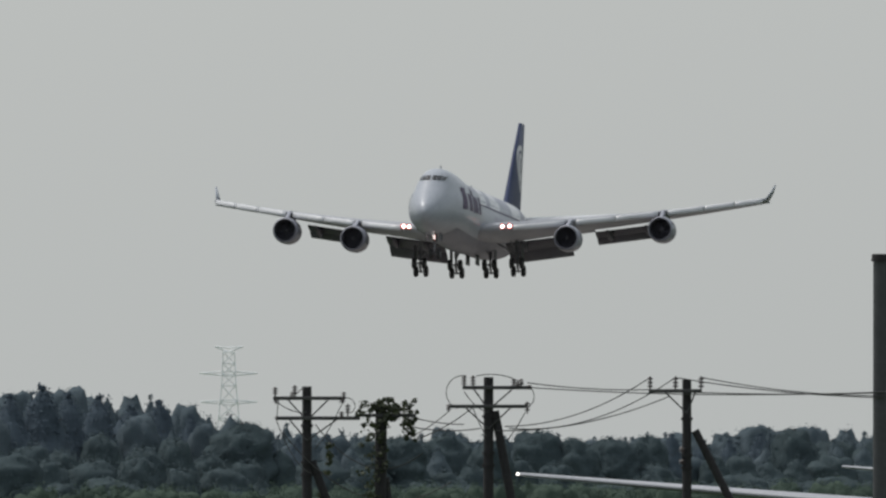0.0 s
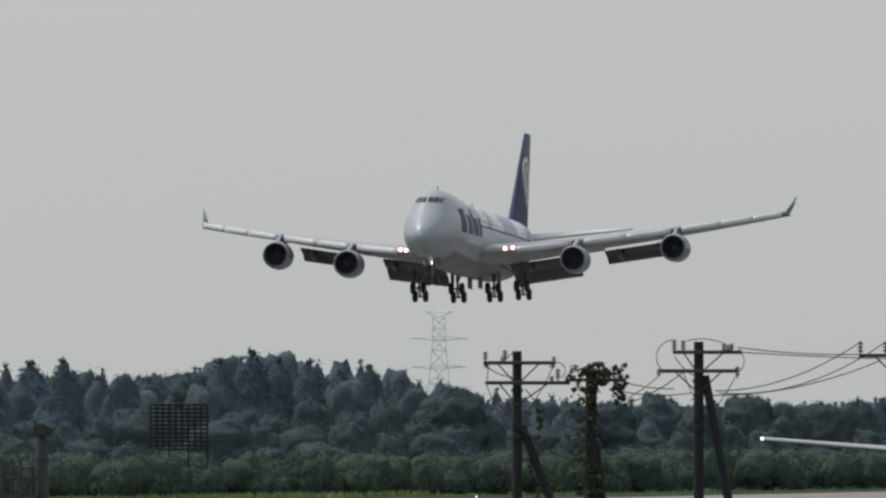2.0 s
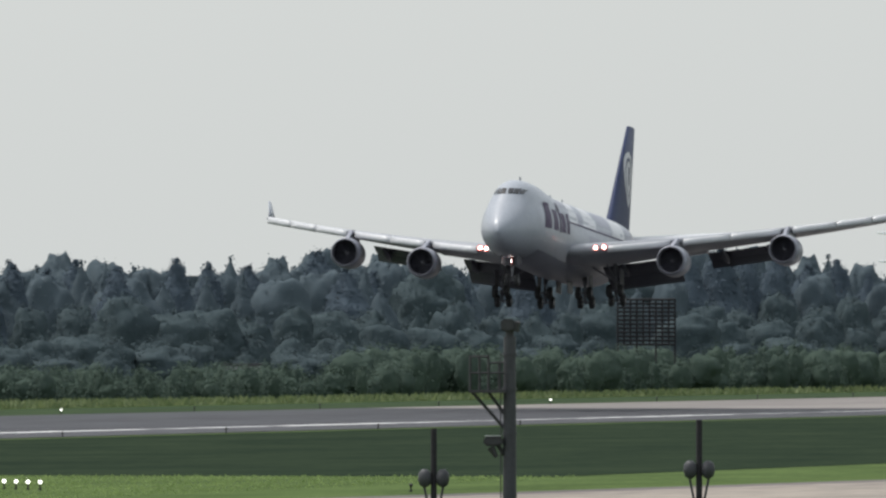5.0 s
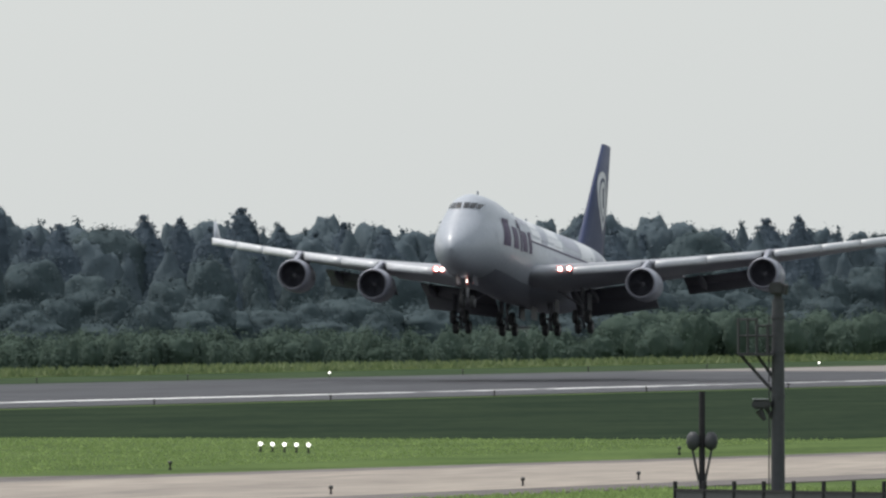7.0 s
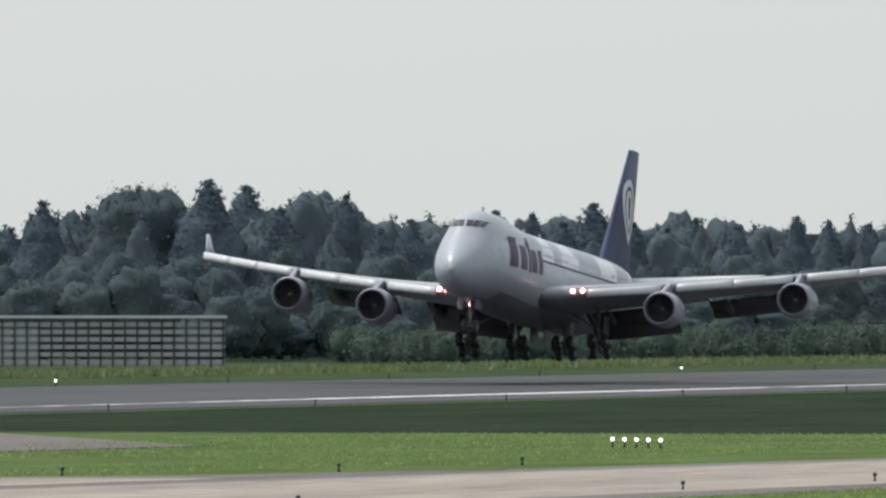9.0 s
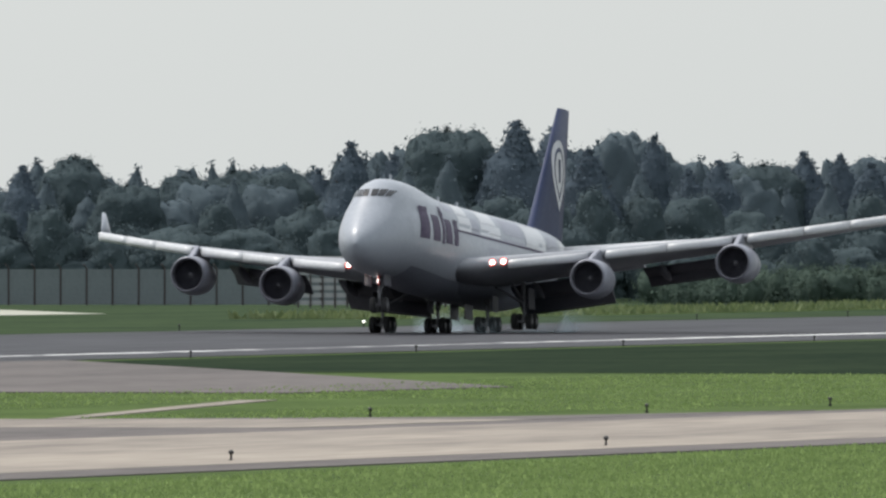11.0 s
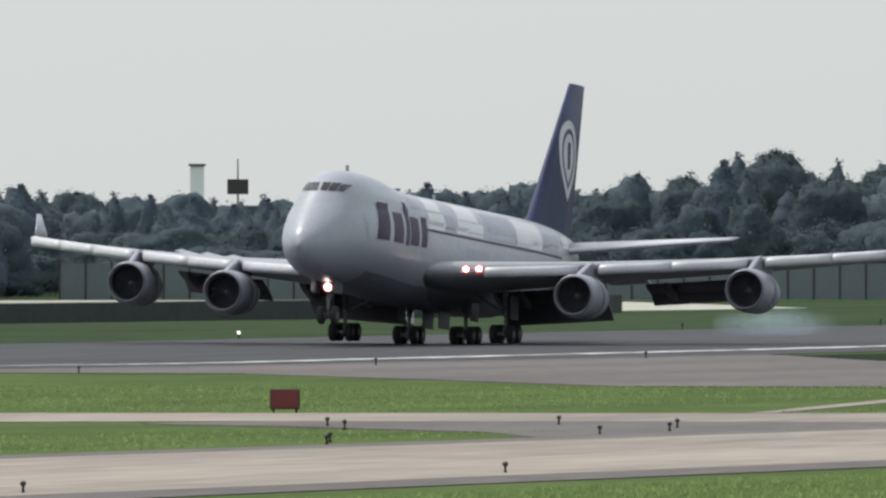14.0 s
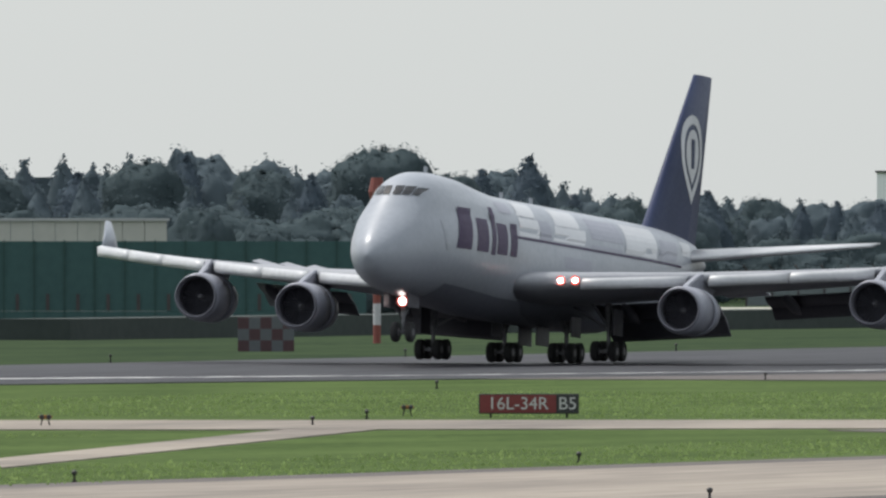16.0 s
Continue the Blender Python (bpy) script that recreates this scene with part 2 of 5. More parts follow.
SMOKE = smoke_material("tyre smoke", (0.62, 0.77, 0.86), 0.75, 0.14)


# ---- mesh helpers ----
def part(name, bm, mat, parent=None, label="", smooth=False):
    """Links a bmesh as one mesh object, under a thing or a part."""
    me = bpy.data.meshes.new(name)
    bm.to_mesh(me)
    bm.free()
    return part_mesh(name, me, mat, parent, label, smooth)


def part_mesh(name, me, mat=None, parent=None, label="", smooth=False):
    if not me.materials:
        me.materials.append(mat)
    if smooth:
        me.polygons.foreach_set("use_smooth", [True] * len(me.polygons))
    ob = new(name, me)
    if parent:
        ob.parent = parent
    if label:
        tagged(ob, label)
    return ob


def empty(name, m, label, category, group="", kind=""):
    ob = new(name)
    ob.matrix_world = m
    return tagged(ob, label, category, group, kind)


def box(bm, x0, x1, y0, y1, z0, z1, m=None):
    vs = [bm.verts.new((x, y, z)) for x in (x0, x1) for y in (y0, y1) for z in (z0, z1)]
    for f in ((0, 1, 3, 2), (4, 6, 7, 5), (0, 4, 5, 1), (2, 3, 7, 6), (0, 2, 6, 4), (1, 5, 7, 3)):
        bm.faces.new([vs[i] for i in f])
    if m is not None:
        for v in vs:
            v.co = m @ v.co
    return vs


def bar(bm, a, b, r, r2=None, seg=8, caps=True):
    """A round bar from a to b."""
    a, b = Vector(a), Vector(b)
    q = (b - a).to_track_quat("Z", "Y").to_matrix()
    rings = []
    for p, rad in ((a, r), (b, r if r2 is None else r2)):
        rings.append([bm.verts.new(p + q @ Vector((rad * math.cos(2 * math.pi * i / seg), rad * math.sin(2 * math.pi * i / seg), 0))) for i in range(seg)])
    for i in range(seg):
        j = (i + 1) % seg
        bm.faces.new((rings[0][i], rings[0][j], rings[1][j], rings[1][i]))
    if caps:
        bm.faces.new(rings[0][::-1])
        bm.faces.new(rings[1])


def lathe(bm, profile, origin=(0, 0, 0), axis="x", seg=28, close=False):
    """Turns (along, radius) pairs round an axis."""
    o = Vector(origin)
    rings = []
    for s, r in profile:
        ring = []
        for i in range(seg):
            c, d = r * math.cos(2 * math.pi * i / seg), r * math.sin(2 * math.pi * i / seg)
            v = {"x": (s, c, d), "y": (c, s, d), "z": (c, d, s)}[axis]
            ring.append(bm.verts.new(o + Vector(v)))
        rings.append(ring)
    pairs = list(zip(rings, rings[1:])) + ([(rings[-1], rings[0])] if close else [])
    for p, q in pairs:
        for i in range(seg):
            j = (i + 1) % seg
            bm.faces.new((p[i], p[j], q[j], q[i]))
    if not close:
        for ring, rev in ((rings[0], True), (rings[-1], False)):
            bm.faces.new(ring[::-1] if rev else ring)
    bmesh.ops.recalc_face_normals(bm, faces=bm.faces)


def slab(name, outline, z0, z1, mat, label, category, kind="structure"):
    bm = bmesh.new()
    low = [bm.verts.new((x, y, z0)) for x, y in outline]
    top = [bm.verts.new((x, y, z1)) for x, y in outline]
    bm.faces.new(top)
    bm.faces.new(low[::-1])
    for i in range(len(outline)):
        j = (i + 1) % len(outline)
        bm.faces.new((low[i], low[j], top[j], top[i]))
    bmesh.ops.recalc_face_normals(bm, faces=bm.faces)
    return tagged(part(name, bm, mat), label, category, kind=kind)


def smooth_interp(v, table):
    """A monotone curve through (place, value) pairs."""
    xs, ys = [p[0] for p in table], [p[1] for p in table]
    if v <= xs[0]:
        return ys[0]
    if v >= xs[-1]:
        return ys[-1]
    i = max(k for k in range(len(xs) - 1) if xs[k] <= v)
    d = [(ys[k + 1] - ys[k]) / (xs[k + 1] - xs[k]) for k in range(len(xs) - 1)]

    def slope(k):
        if k == 0:
            return d[0]
        if k == len(xs) - 1:
            return d[-1]
        return 0 if d[k - 1] * d[k] <= 0 else 2 * d[k - 1] * d[k] / (d[k - 1] + d[k])
    hh = xs[i + 1] - xs[i]
    s = (v - xs[i]) / hh
    return ((1 + 2 * s) * (1 - s) ** 2 * ys[i] + s * (1 - s) ** 2 * hh * slope(i) + s * s * (3 - 2 * s) * ys[i + 1] + s * s * (s - 1) * hh * slope(i + 1))


# ---- ground, runway and taxiways ----
def flat(name, x0, x1, y0, y1, z, mat, label, category, kind="structure"):
    return slab(name, [(x0, y0), (x1, y0), (x1, y1), (x0, y1)], -0.2, z, mat, label, category, kind)


slab("ground", [(-3000, -5000), (9000, -5000), (9000, 7000), (-3000, 7000)], -2.0, 0.0, GRASS, "flat airfield ground covered with mown green grass", "ground")
slab("meadow", [(1150, 216), (1165, 320), (3600, 320), (3600, 216)], -0.2, 0.02, GRASS_SHADED, "grass field beside the runway, darkened for cloud shade", "grass field")
slab("far_meadow", [(1150, 397.1), (3600, 397.1), (3600, 640), (1150, 640)], -0.2, 0.02, GRASS_SHADED_FAR, "grass beyond the runway, darkened for cloud shade", "grass field")
slab("runway", [(960, 385), (1055, 351), (1100, 339), (1147, 329.5), (1250, 323), (3700, 323), (3700, 397), (960, 397)], -0.2, 0.05, ASPHALT, "dark grey asphalt runway with tyre-worn surface", "runway")
slab("runway_edge_line", [(1060, 372), (1092, 361.5), (1120, 348), (1164, 334.5), (1300, 334), (1500, 336.6), (3700, 336.6), (3700, 338.8), (1500, 338.8), (1300, 336.2), (1164, 337), (1120, 351), (1092, 364.5), (1060, 375)], -0.2, 0.06, PAINT_LINE, "white line along the runway edge, broken by wear and imitated glints", "runway marking")
slab("taxiway", [(300, 191), (640, 184.3), (870, 177), (1500, 157), (1500, 170), (1058, 194), (909, 203.5), (690, 214), (300, 232)], -0.2, 0.05, CONCRETE, "light beige concrete taxiway beside the grass", "taxiway")
slab("taxiway_shoulder", [(300, 186), (640, 179.3), (870, 172), (1500, 152), (1500, 156.9), (870, 176.9), (640, 184.2), (300, 190.9)], -0.2, 0.046, SHOULDER, "brown-grey asphalt taxiway shoulder", "taxiway shoulder")
slab("taxiway_shoulder_far", [(300, 232.1), (690, 214.1), (909, 203.6), (1058, 194.1), (1500, 170.1), (1500, 174), (1058, 197.5), (909, 207.5), (690, 217.5), (300, 235)], -0.2, 0.046, SHOULDER, "brown-grey asphalt shoulder on the runway side of the taxiway", "taxiway shoulder")
slab("connector", [(852, 210.6), (889, 208.8), (886, 230), (882, 250), (868, 290), (858, 324), (815, 324), (826, 290), (834, 266), (848, 240)], -0.2, 0.05, CONCRETE, "beige concrete connecting taxiway", "taxiway")
slab("runway_exit", [(1096, 312), (1060, 292), (1023, 272), (1021, 252.5), (1060, 250), (1150, 284), (1250, 322.8), (1147, 329.2), (1100, 338.7)], -0.2, 0.05, SHOULDER, "brown-grey asphalt runway exit", "taxiway")
slab("service_path", [(983, 243.4), (980, 244.6), (888, 230.2), (888, 229)], -0.2, 0.045, CONCRETE, "narrow beige concrete service path through grass", "path")
slab("service_path_west", [(836, 261.8), (834, 265.2), (700, 236.8), (700, 233.4)], -0.2, 0.045, CONCRETE, "narrow beige concrete service path across grass", "path")
slab("taxiway_fillet", [(790, 213.1), (851.9, 210.2), (847.8, 240), (838, 243), (824, 231), (808, 220)], -0.2, 0.046, SHOULDER, "brown-grey asphalt fillet at the taxiway junction", "taxiway shoulder")
slab("taxiway_fillet_east", [(889.1, 208.9), (935, 206.5), (900, 214), (886.2, 230)], -0.2, 0.046, SHOULDER, "brown-grey asphalt fillet at the junction's other side", "taxiway shoulder")
flat("runway_end", 2010, 3700, 324.5, 396.5, 0.055, RUNWAY_PALE, "pale worn asphalt end of the runway", "runway")
slab("gravel_strip", [(1785, 478), (1850, 474), (1930, 505), (2010, 540), (1985, 595), (1850, 560), (1800, 510)], -0.2, 0.05, GRAVEL, "pale gravel strip beside the perimeter fence", "gravel")
flat("verge", 1760, 3600, 425, 436, 0.06, GRASS, "light green mown verge beyond the runway", "grass verge")


def tufts(name, mat, count, x0, x1, y0, y1, lo, hi, width, label, seed, avoid=()):
    """Many small upright blades on the ground."""
    rng = np.random.default_rng(seed)
    x, y = rng.uniform(x0, x1, count), rng.uniform(y0, y1, count)
    keep = np.ones(count, bool)
    for ax0, ax1, ay0, ay1 in avoid:
        keep &= ~((x > ax0) & (x < ax1) & (y > ay0) & (y < ay1))
    x, y = x[keep], y[keep]
    n = len(x)
    h, w, a = rng.uniform(lo, hi, n), rng.uniform(0.5, 1, n) * width, rng.uniform(0, np.pi, n)
    lean = rng.normal(0, 0.35, (n, 2)) * h[:, None]
    dx, dy = np.cos(a) * w, np.sin(a) * w
    z = np.zeros(n)
    v = np.stack([np.stack([x - dx, y - dy, z - 0.02], 1), np.stack([x + dx, y + dy, z - 0.02], 1), np.stack([x + lean[:, 0], y + lean[:, 1], h], 1)], 1).reshape(-1, 3)
    me = bpy.data.meshes.new(name)
    me.from_pydata(v.tolist(), [], np.arange(3 * n).reshape(-1, 3).tolist())
    return tagged(part_mesh(name, me, mat), label, "grass", kind="stuff")


tufts("grass_tufts", BLADE, 78000, 560, 880, 124, 173.5, 0.05, 0.18, 0.10, "bright green grass tufts before the taxiway", 1)
tufts("grass_tufts", BLADE, 60000, 640, 1150, 213.5, 322, 0.04, 0.15, 0.14, "bright green grass tufts between taxiway and runway", 2,
      avoid=((812, 889, 200, 330), (1020, 1262, 262, 330), (790, 935, 200, 218), (640, 800, 200, 217.5), (700, 840, 234, 266), (888, 990, 230, 244)))
tufts("grass_tufts", BLADE_DRY, 12000, 1760, 2500, 426, 440, 0.2, 0.9, 0.5, "tall pale grass along the verge beyond the runway", 3)


# ---- the cargo airplane: local x aft of the main gear, y to its right, z up from the wheels ----
A0 = 33.3
TOP = [(1.1, 4.75), (1.4, 5.4), (2.1, 6.05), (3.3, 6.92), (4.8, 8.0), (6.2, 9.12), (7.6, 9.75), (9.4, 10.05), (12, 10.12), (15, 10.05), (20, 9.65), (24, 9.42), (50, 9.36), (56, 9.3), (62, 9.1), (66, 8.75), (68.6, 8.1)]
LOW = [(1.1, 4.75), (1.4, 4.1), (2.1, 3.6), (3.4, 3.15), (5.4, 2.85), (8, 2.72), (11, 2.55), (16, 2.3), (20, 2.1), (40, 2.1), (46, 2.35), (52, 3.3), (60, 5.1), (66, 6.55), (68.6, 7.2)]
WIDE = [(1.1, 0.02), (1.45, 0.6), (2.2, 1.12), (3.5, 1.74), (5.5, 2.38), (8, 2.88), (11, 3.2), (13.5, 3.25), (46, 3.25), (52, 3.0), (60, 1.95), (66, 0.9), (68.6, 0.3)]
MID = [(1.1, 4.75), (3, 5.0), (6, 5.3), (46, 5.35), (60, 6.9), (68.6, 7.5)]


def hull(a, phi, off=0.0):
    """A point of the fuselage skin: a metres aft of the nose, phi degrees from the top towards its left side.
    The upper half is a wide main lobe with a slimmer one over it."""
    t, b, w, c = (smooth_interp(a, k) for k in (TOP, LOW, WIDE, MID))
    s, k = math.sin(radians(phi)), math.cos(radians(phi))
    if k <= 0:
        return Vector((a - A0, -(w + off) * s, c + (c - b) * k + off * k))
    up, w = max(t - c, 0.01), max(w, 0.01)
    z, main, slim = up * k, min(up, 1.23 * w), min(up, 0.64 * w)
    r1 = w * math.sqrt(max(0.0, 1 - (z / main) ** 2))
    r2 = slim * math.sqrt(max(0.0, 1 - ((z - up + slim) / slim) ** 2)) if z > up - slim else 0.0
    half = (r1 ** 6 + r2 ** 6) ** (1 / 6) if r1 + r2 > 1e-6 else 0.0
    half = min(half, w * abs(s) + 1.0)
    return Vector((a - A0, -math.copysign(half, s) - off * s if abs(s) > 1e-6 else 0.0, c + z + off * k))


def hull_phi(a, z):
    t, c = smooth_interp(a, TOP), smooth_interp(a, MID)
    return math.degrees(math.acos(max(-1, min(1, (z - c) / (t - c)))))


def station(phi, z):
    """How far aft the forward skin reaches the height z at that angle."""
    lo, hi = 2.0, 10.0
    for _ in range(30):
        mid = (lo + hi) / 2
        lo, hi = (mid, hi) if hull(mid, phi).z < z else (lo, mid)
    return lo


def hull_patch(bm, a0, a1, z0, z1, side=1, off=0.02, slant=0.0, n=6):
    """A patch of the skin between two stations and two heights (above the widest line)."""
    grid = []
    for i in range(n + 1):
        row = []
        for j in range(n + 1):
            z = z0 + (z1 - z0) * j / n
            a = a0 + (a1 - a0) * i / n + slant * (j / n)
            row.append(bm.verts.new(hull(a, side * hull_phi(a, z), off)))
        grid.append(row)
    for i in range(n):
        for j in range(n):
            q = (grid[i][j], grid[i + 1][j], grid[i + 1][j + 1], grid[i][j + 1])
            bm.faces.new(q if side > 0 else q[::-1])


FOIL = [0, 0.012, 0.05, 0.14, 0.3, 0.5, 0.75, 1.0]


def foil(s, t):
    return 5 * t * (0.2969 * math.sqrt(s) - 0.126 * s - 0.3516 * s * s + 0.2843 * s ** 3 - 0.1036 * s ** 4) + 0.002


def loft(bm, sections):
    """Skins airfoil sections: (leading edge point, chord, thickness, up direction, droop)."""
    rings = []
    for le, c, t, up, droop in sections:
        le, up = Vector(le), Vector(up)
        back = (Vector((1, 0, 0)) - up * droop).normalized()
        ring = [le + back * (c * s) + up * (c * foil(s, t)) for s in FOIL] + [le + back * (c * s) - up * (c * foil(s, t)) for s in FOIL[-1:0:-1]]
        rings.append([bm.verts.new(p) for p in ring])
    n = len(rings[0])
    for p, q in zip(rings, rings[1:]):
        for i in range(n):
            j = (i + 1) % n
            bm.faces.new((p[i], p[j], q[j], q[i]))
    bm.faces.new(rings[0])
    bm.faces.new(rings[-1][::-1])
    bmesh.ops.recalc_face_normals(bm, faces=bm.faces)


def wing_z(b):
    return 4.2 + 0.112 * (b - 3) + 0.0014 * (b - 3) ** 2


def lead(b):
    return 20.2 + 0.885 * (b - 2.6) - A0


def trail(b):
    return (36.5 + (b - 2.6) * 0.266 if b < 12 else 39 + (b - 12) * 0.552) - A0


def plate(bm, rows, t=0.12):
    """A curved plate through rows of points, with thickness."""
    vs = [[bm.verts.new(p) for p in r] for r in rows]
    fs = [bm.faces.new((vs[i][j], vs[i + 1][j], vs[i + 1][j + 1], vs[i][j + 1])) for i in range(len(vs) - 1) for j in range(len(vs[0]) - 1)]
    bmesh.ops.recalc_face_normals(bm, faces=fs)
    bmesh.ops.solidify(bm, geom=fs, thickness=t)


def build_wheel(parent, x, y, z, r=0.62, w=0.44):
    bm = bmesh.new()
    lathe(bm, [(-w / 2, r * 0.55), (-w / 2, r * 0.86), (-w * 0.36, r * 0.97), (0, r), (w * 0.36, r * 0.97), (w / 2, r * 0.86), (w / 2, r * 0.55)], (x, y, z), "y", 22)
    part("tyre", bm, TYRE, parent, smooth=False)
    bm = bmesh.new()
    lathe(bm, [(-w * 0.5 - 0.01, r * 0.3), (-w * 0.45, r * 0.54), (w * 0.45, r * 0.54), (w * 0.5 + 0.01, r * 0.3)], (x, y, z), "y", 16)
    part("rim", bm, GEAR, parent)


SPOILERS, SLEEVES = [], []


def build_engine(wing, hinge, side, b, lip, zc):
    """Nacelle, fan and pylon, in the wing's space (its origin is the root hinge)."""
    o = Vector((lip - A0, -side * b, zc)) - hinge
    bm = bmesh.new()
    lathe(bm, [(0.12, 1.32), (0.5, 1.42), (1.4, 1.47), (2.45, 1.455), (2.45, 1.2), (1.3, 1.16), (0.4, 1.14), (0.12, 1.17)], o, "x", 36, close=True)
    part("nacelle", bm, NACELLE, wing, "grey engine nacelle", True)
    bm = bmesh.new()
    lathe(bm, [(2.4, 1.3), (3.4, 1.26), (3.4, 1.2), (2.4, 1.2)], o, "x", 36, close=True)
    part("reverser_cascade", bm, FLAP_DARK, wing, "dark thrust reverser cascade", True)
    bm = bmesh.new()
    lathe(bm, [(0.0, 1.455), (0.5, 1.43), (1.05, 1.36), (1.65, 1.24), (1.6, 1.16), (0.6, 1.22), (0.0, 1.31)], (0, 0, 0), "x", 36, close=True)
    sleeve = part("reverser_sleeve", bm, NACELLE, wing, "sliding rear cowl of the engine", True)
    sleeve.location = o + Vector((2.46, 0, 0))
    SLEEVES.append(sleeve)
    bm = bmesh.new()
    lathe(bm, [(0.13, 1.325), (0.02, 1.29), (-0.02, 1.245), (0.02, 1.2), (0.13, 1.165)], o, "x", 36, close=True)
    part("intake_lip", bm, LIP, wing, "polished metal intake lip", True)
    bm = bmesh.new()
    lathe(bm, [(0.16, 1.155), (0.4, 1.12), (1.25, 1.13), (1.25, 1.15), (0.4, 1.135)], o, "x", 36, close=True)
    part("intake_liner", bm, FAN, wing, "dark intake liner", True)
    bm = bmesh.new()
    n = 60
    rings = []
    for r, near, far in ((0.15, 1.2, 1.2), (0.36, 1.1, 1.22), (0.75, 1.05, 1.24), (1.14, 1.02, 1.26)):
        rings.append([bm.verts.new(o + Vector((near if i % 2 else far, r * math.cos(2 * math.pi * (i + r) / n), r * math.sin(2 * math.pi * (i + r) / n)))) for i in range(n)])
    for p, q in zip(rings, rings[1:]):
        for i in range(n):
            bm.faces.new((p[i], p[(i + 1) % n], q[(i + 1) % n], q[i]))
    part("fan", bm, FAN, wing, "dark fan blades")
    bm = bmesh.new()
    lathe(bm, [(0.9, 0.02), (0.96, 0.09), (1.1, 0.16), (1.25, 0.2)], o, "x", 20)
    part("spinner", bm, GEAR, wing, "grey fan spinner", True)
    bm = bmesh.new()
    lathe(bm, [(3.0, 1.0), (4.2, 0.93), (5.2, 0.74), (5.9, 0.6), (5.9, 0.5), (6.6, 0.3), (7.1, 0.05)], o, "x", 24)
    part("exhaust_core", bm, GEAR, wing, "dark metal exhaust cone", True)
    top = wing_z(b) - hinge.z
    bm = bmesh.new()
    x1 = lead(b) - hinge.x
    pts = [(o.x + 0.9, o.z + 1.38), (o.x + 1.6, o.z + 1.66), (x1 - 0.1, top + 0.22), (x1 + 1.2, top + 0.30), (x1 + 3.6, top - 0.35), (o.x + 5.4, o.z + 0.75), (o.x + 3.6, o.z + 1.2)]
    left = [bm.verts.new((x, o.y - 0.2, z)) for x, z in pts]
    right = [bm.verts.new((x, o.y + 0.2, z)) for x, z in pts]
    bm.faces.new(left)
    bm.faces.new(right[::-1])
    for i in range(len(pts)):
        j = (i + 1) % len(pts)
        bm.faces.new((left[i], right[i], right[j], left[j]))
    bmesh.ops.recalc_face_normals(bm, faces=bm.faces)
    bmesh.ops.bevel(bm, geom=bm.edges[:], offset=0.06, segments=2, affect="EDGES")
    part("pylon", bm, NACELLE, wing, "grey engine pylon")


def build_wing(plane, side):
    hinge = Vector((30 - A0, -side * 3.0, 4.2))
    bm = bmesh.new()
    secs = []
    for b in (2.2, 4, 6, 9, 12, 15, 18, 21, 24, 27, 29.5, 31.2):
        th = 0.108 - 0.001 * (b - 2)
        secs.append((Vector((lead(b), -side * b, wing_z(b))) - hinge, trail(b) - lead(b), th, (0, side * 0.1, 1), 0.035))
    loft(bm, secs)
    wing = part("wing", bm, WING_GREY, plane, "swept grey wing with flaps extended", True)
    wing.location = hinge
    h = hinge
    # winglet
    bm = bmesh.new()
    z = wing_z(31.2)
    loft(bm, [(Vector((lead(31.2) + 0.6, -side * 31.1, z)) - h, 3.3, 0.08, (0, side, 0.3), 0), (Vector((lead(31.2) + 2.4, -side * 31.5, z + 0.95)) - h, 2.2, 0.08, (0, side, 0.35), 0),
              (Vector((lead(31.2) + 3.6, -side * 31.8, z + 1.85)) - h, 1.1, 0.08, (0, side, 0.3), 0)])
    part("winglet", bm, SKIN, wing, "upswept pale winglet", True)
    # bright leading edge strip and deployed leading edge flaps
    for b0, b1 in ((6.3, 11.4), (12.5, 16.4), (16.44, 20.6), (21.6, 25.2), (25.24, 28.2), (28.24, 31.0)):
        rows = []
        for i in range(5):
            b = b0 + (b1 - b0) * i / 4
            c = (trail(b) - lead(b)) * 0.012 + 0.12
            x, z = lead(b), wing_z(b)
            rows.append([Vector(p) - h for p in ((x + 0.4, -side * b, z + 0.19), (x - 0.05, -side * b, z + 0.12), (x - 0.28, -side * b, z - 0.06), (x - 0.36, -side * b, z - 0.28), (x - 0.28, -side * b, z - 0.46 - c * 0.3))])
        bm = bmesh.new()
        plate(bm, rows, 0.07)
        part("leading_edge_flap", bm, WING_LIGHT, wing, "pale leading edge flap, lowered", True)
    # trailing flaps, two elements each
    for b0, b1, c1, c2 in ((3.5, 10.3, 2.8, 1.9), (13.1, 20.0, 1.8, 1.2)):
        for k, (c, up, back) in enumerate(((c1, 0.36, -1.3), (c2, 0.7, 0))):
            bm = bmesh.new()
            secs = []
            for b in (b0, (b0 + b1) / 2, b1):
                x, z = trail(b) + (-1.2 if k == 0 else -1.2 + c1 * 0.9), wing_z(b) - 0.75 - (0 if k == 0 else c1 * 0.32)
                secs.append((Vector((x, -side * b, z)) - h, c, 0.11, (0, 0, 1), up))
            loft(bm, secs)
            part("flap", bm, FLAP_DARK, wing, "slotted trailing flap, lowered, colour darkened for shade", True)
    bm = bmesh.new()
    loft(bm, [(Vector((trail(b) - 0.8, -side * b, wing_z(b) - 0.35)) - h, 1.9, 0.1, (0, 0, 1), 0.1) for b in (10.6, 12.9)])
    part("aileron", bm, WING_GREY, wing, "inboard aileron", True)
    for b in (5.5, 9.2, 14.6, 18.6):
        bm = bmesh.new()
        o = Vector((trail(b) - 3.0, -side * b, wing_z(b) - 0.85)) - h
        lathe(bm, [(0, 0.04), (0.5, 0.24), (1.6, 0.36), (2.8, 0.3), (3.9, 0.05)], (0, 0, 0), "x", 12)
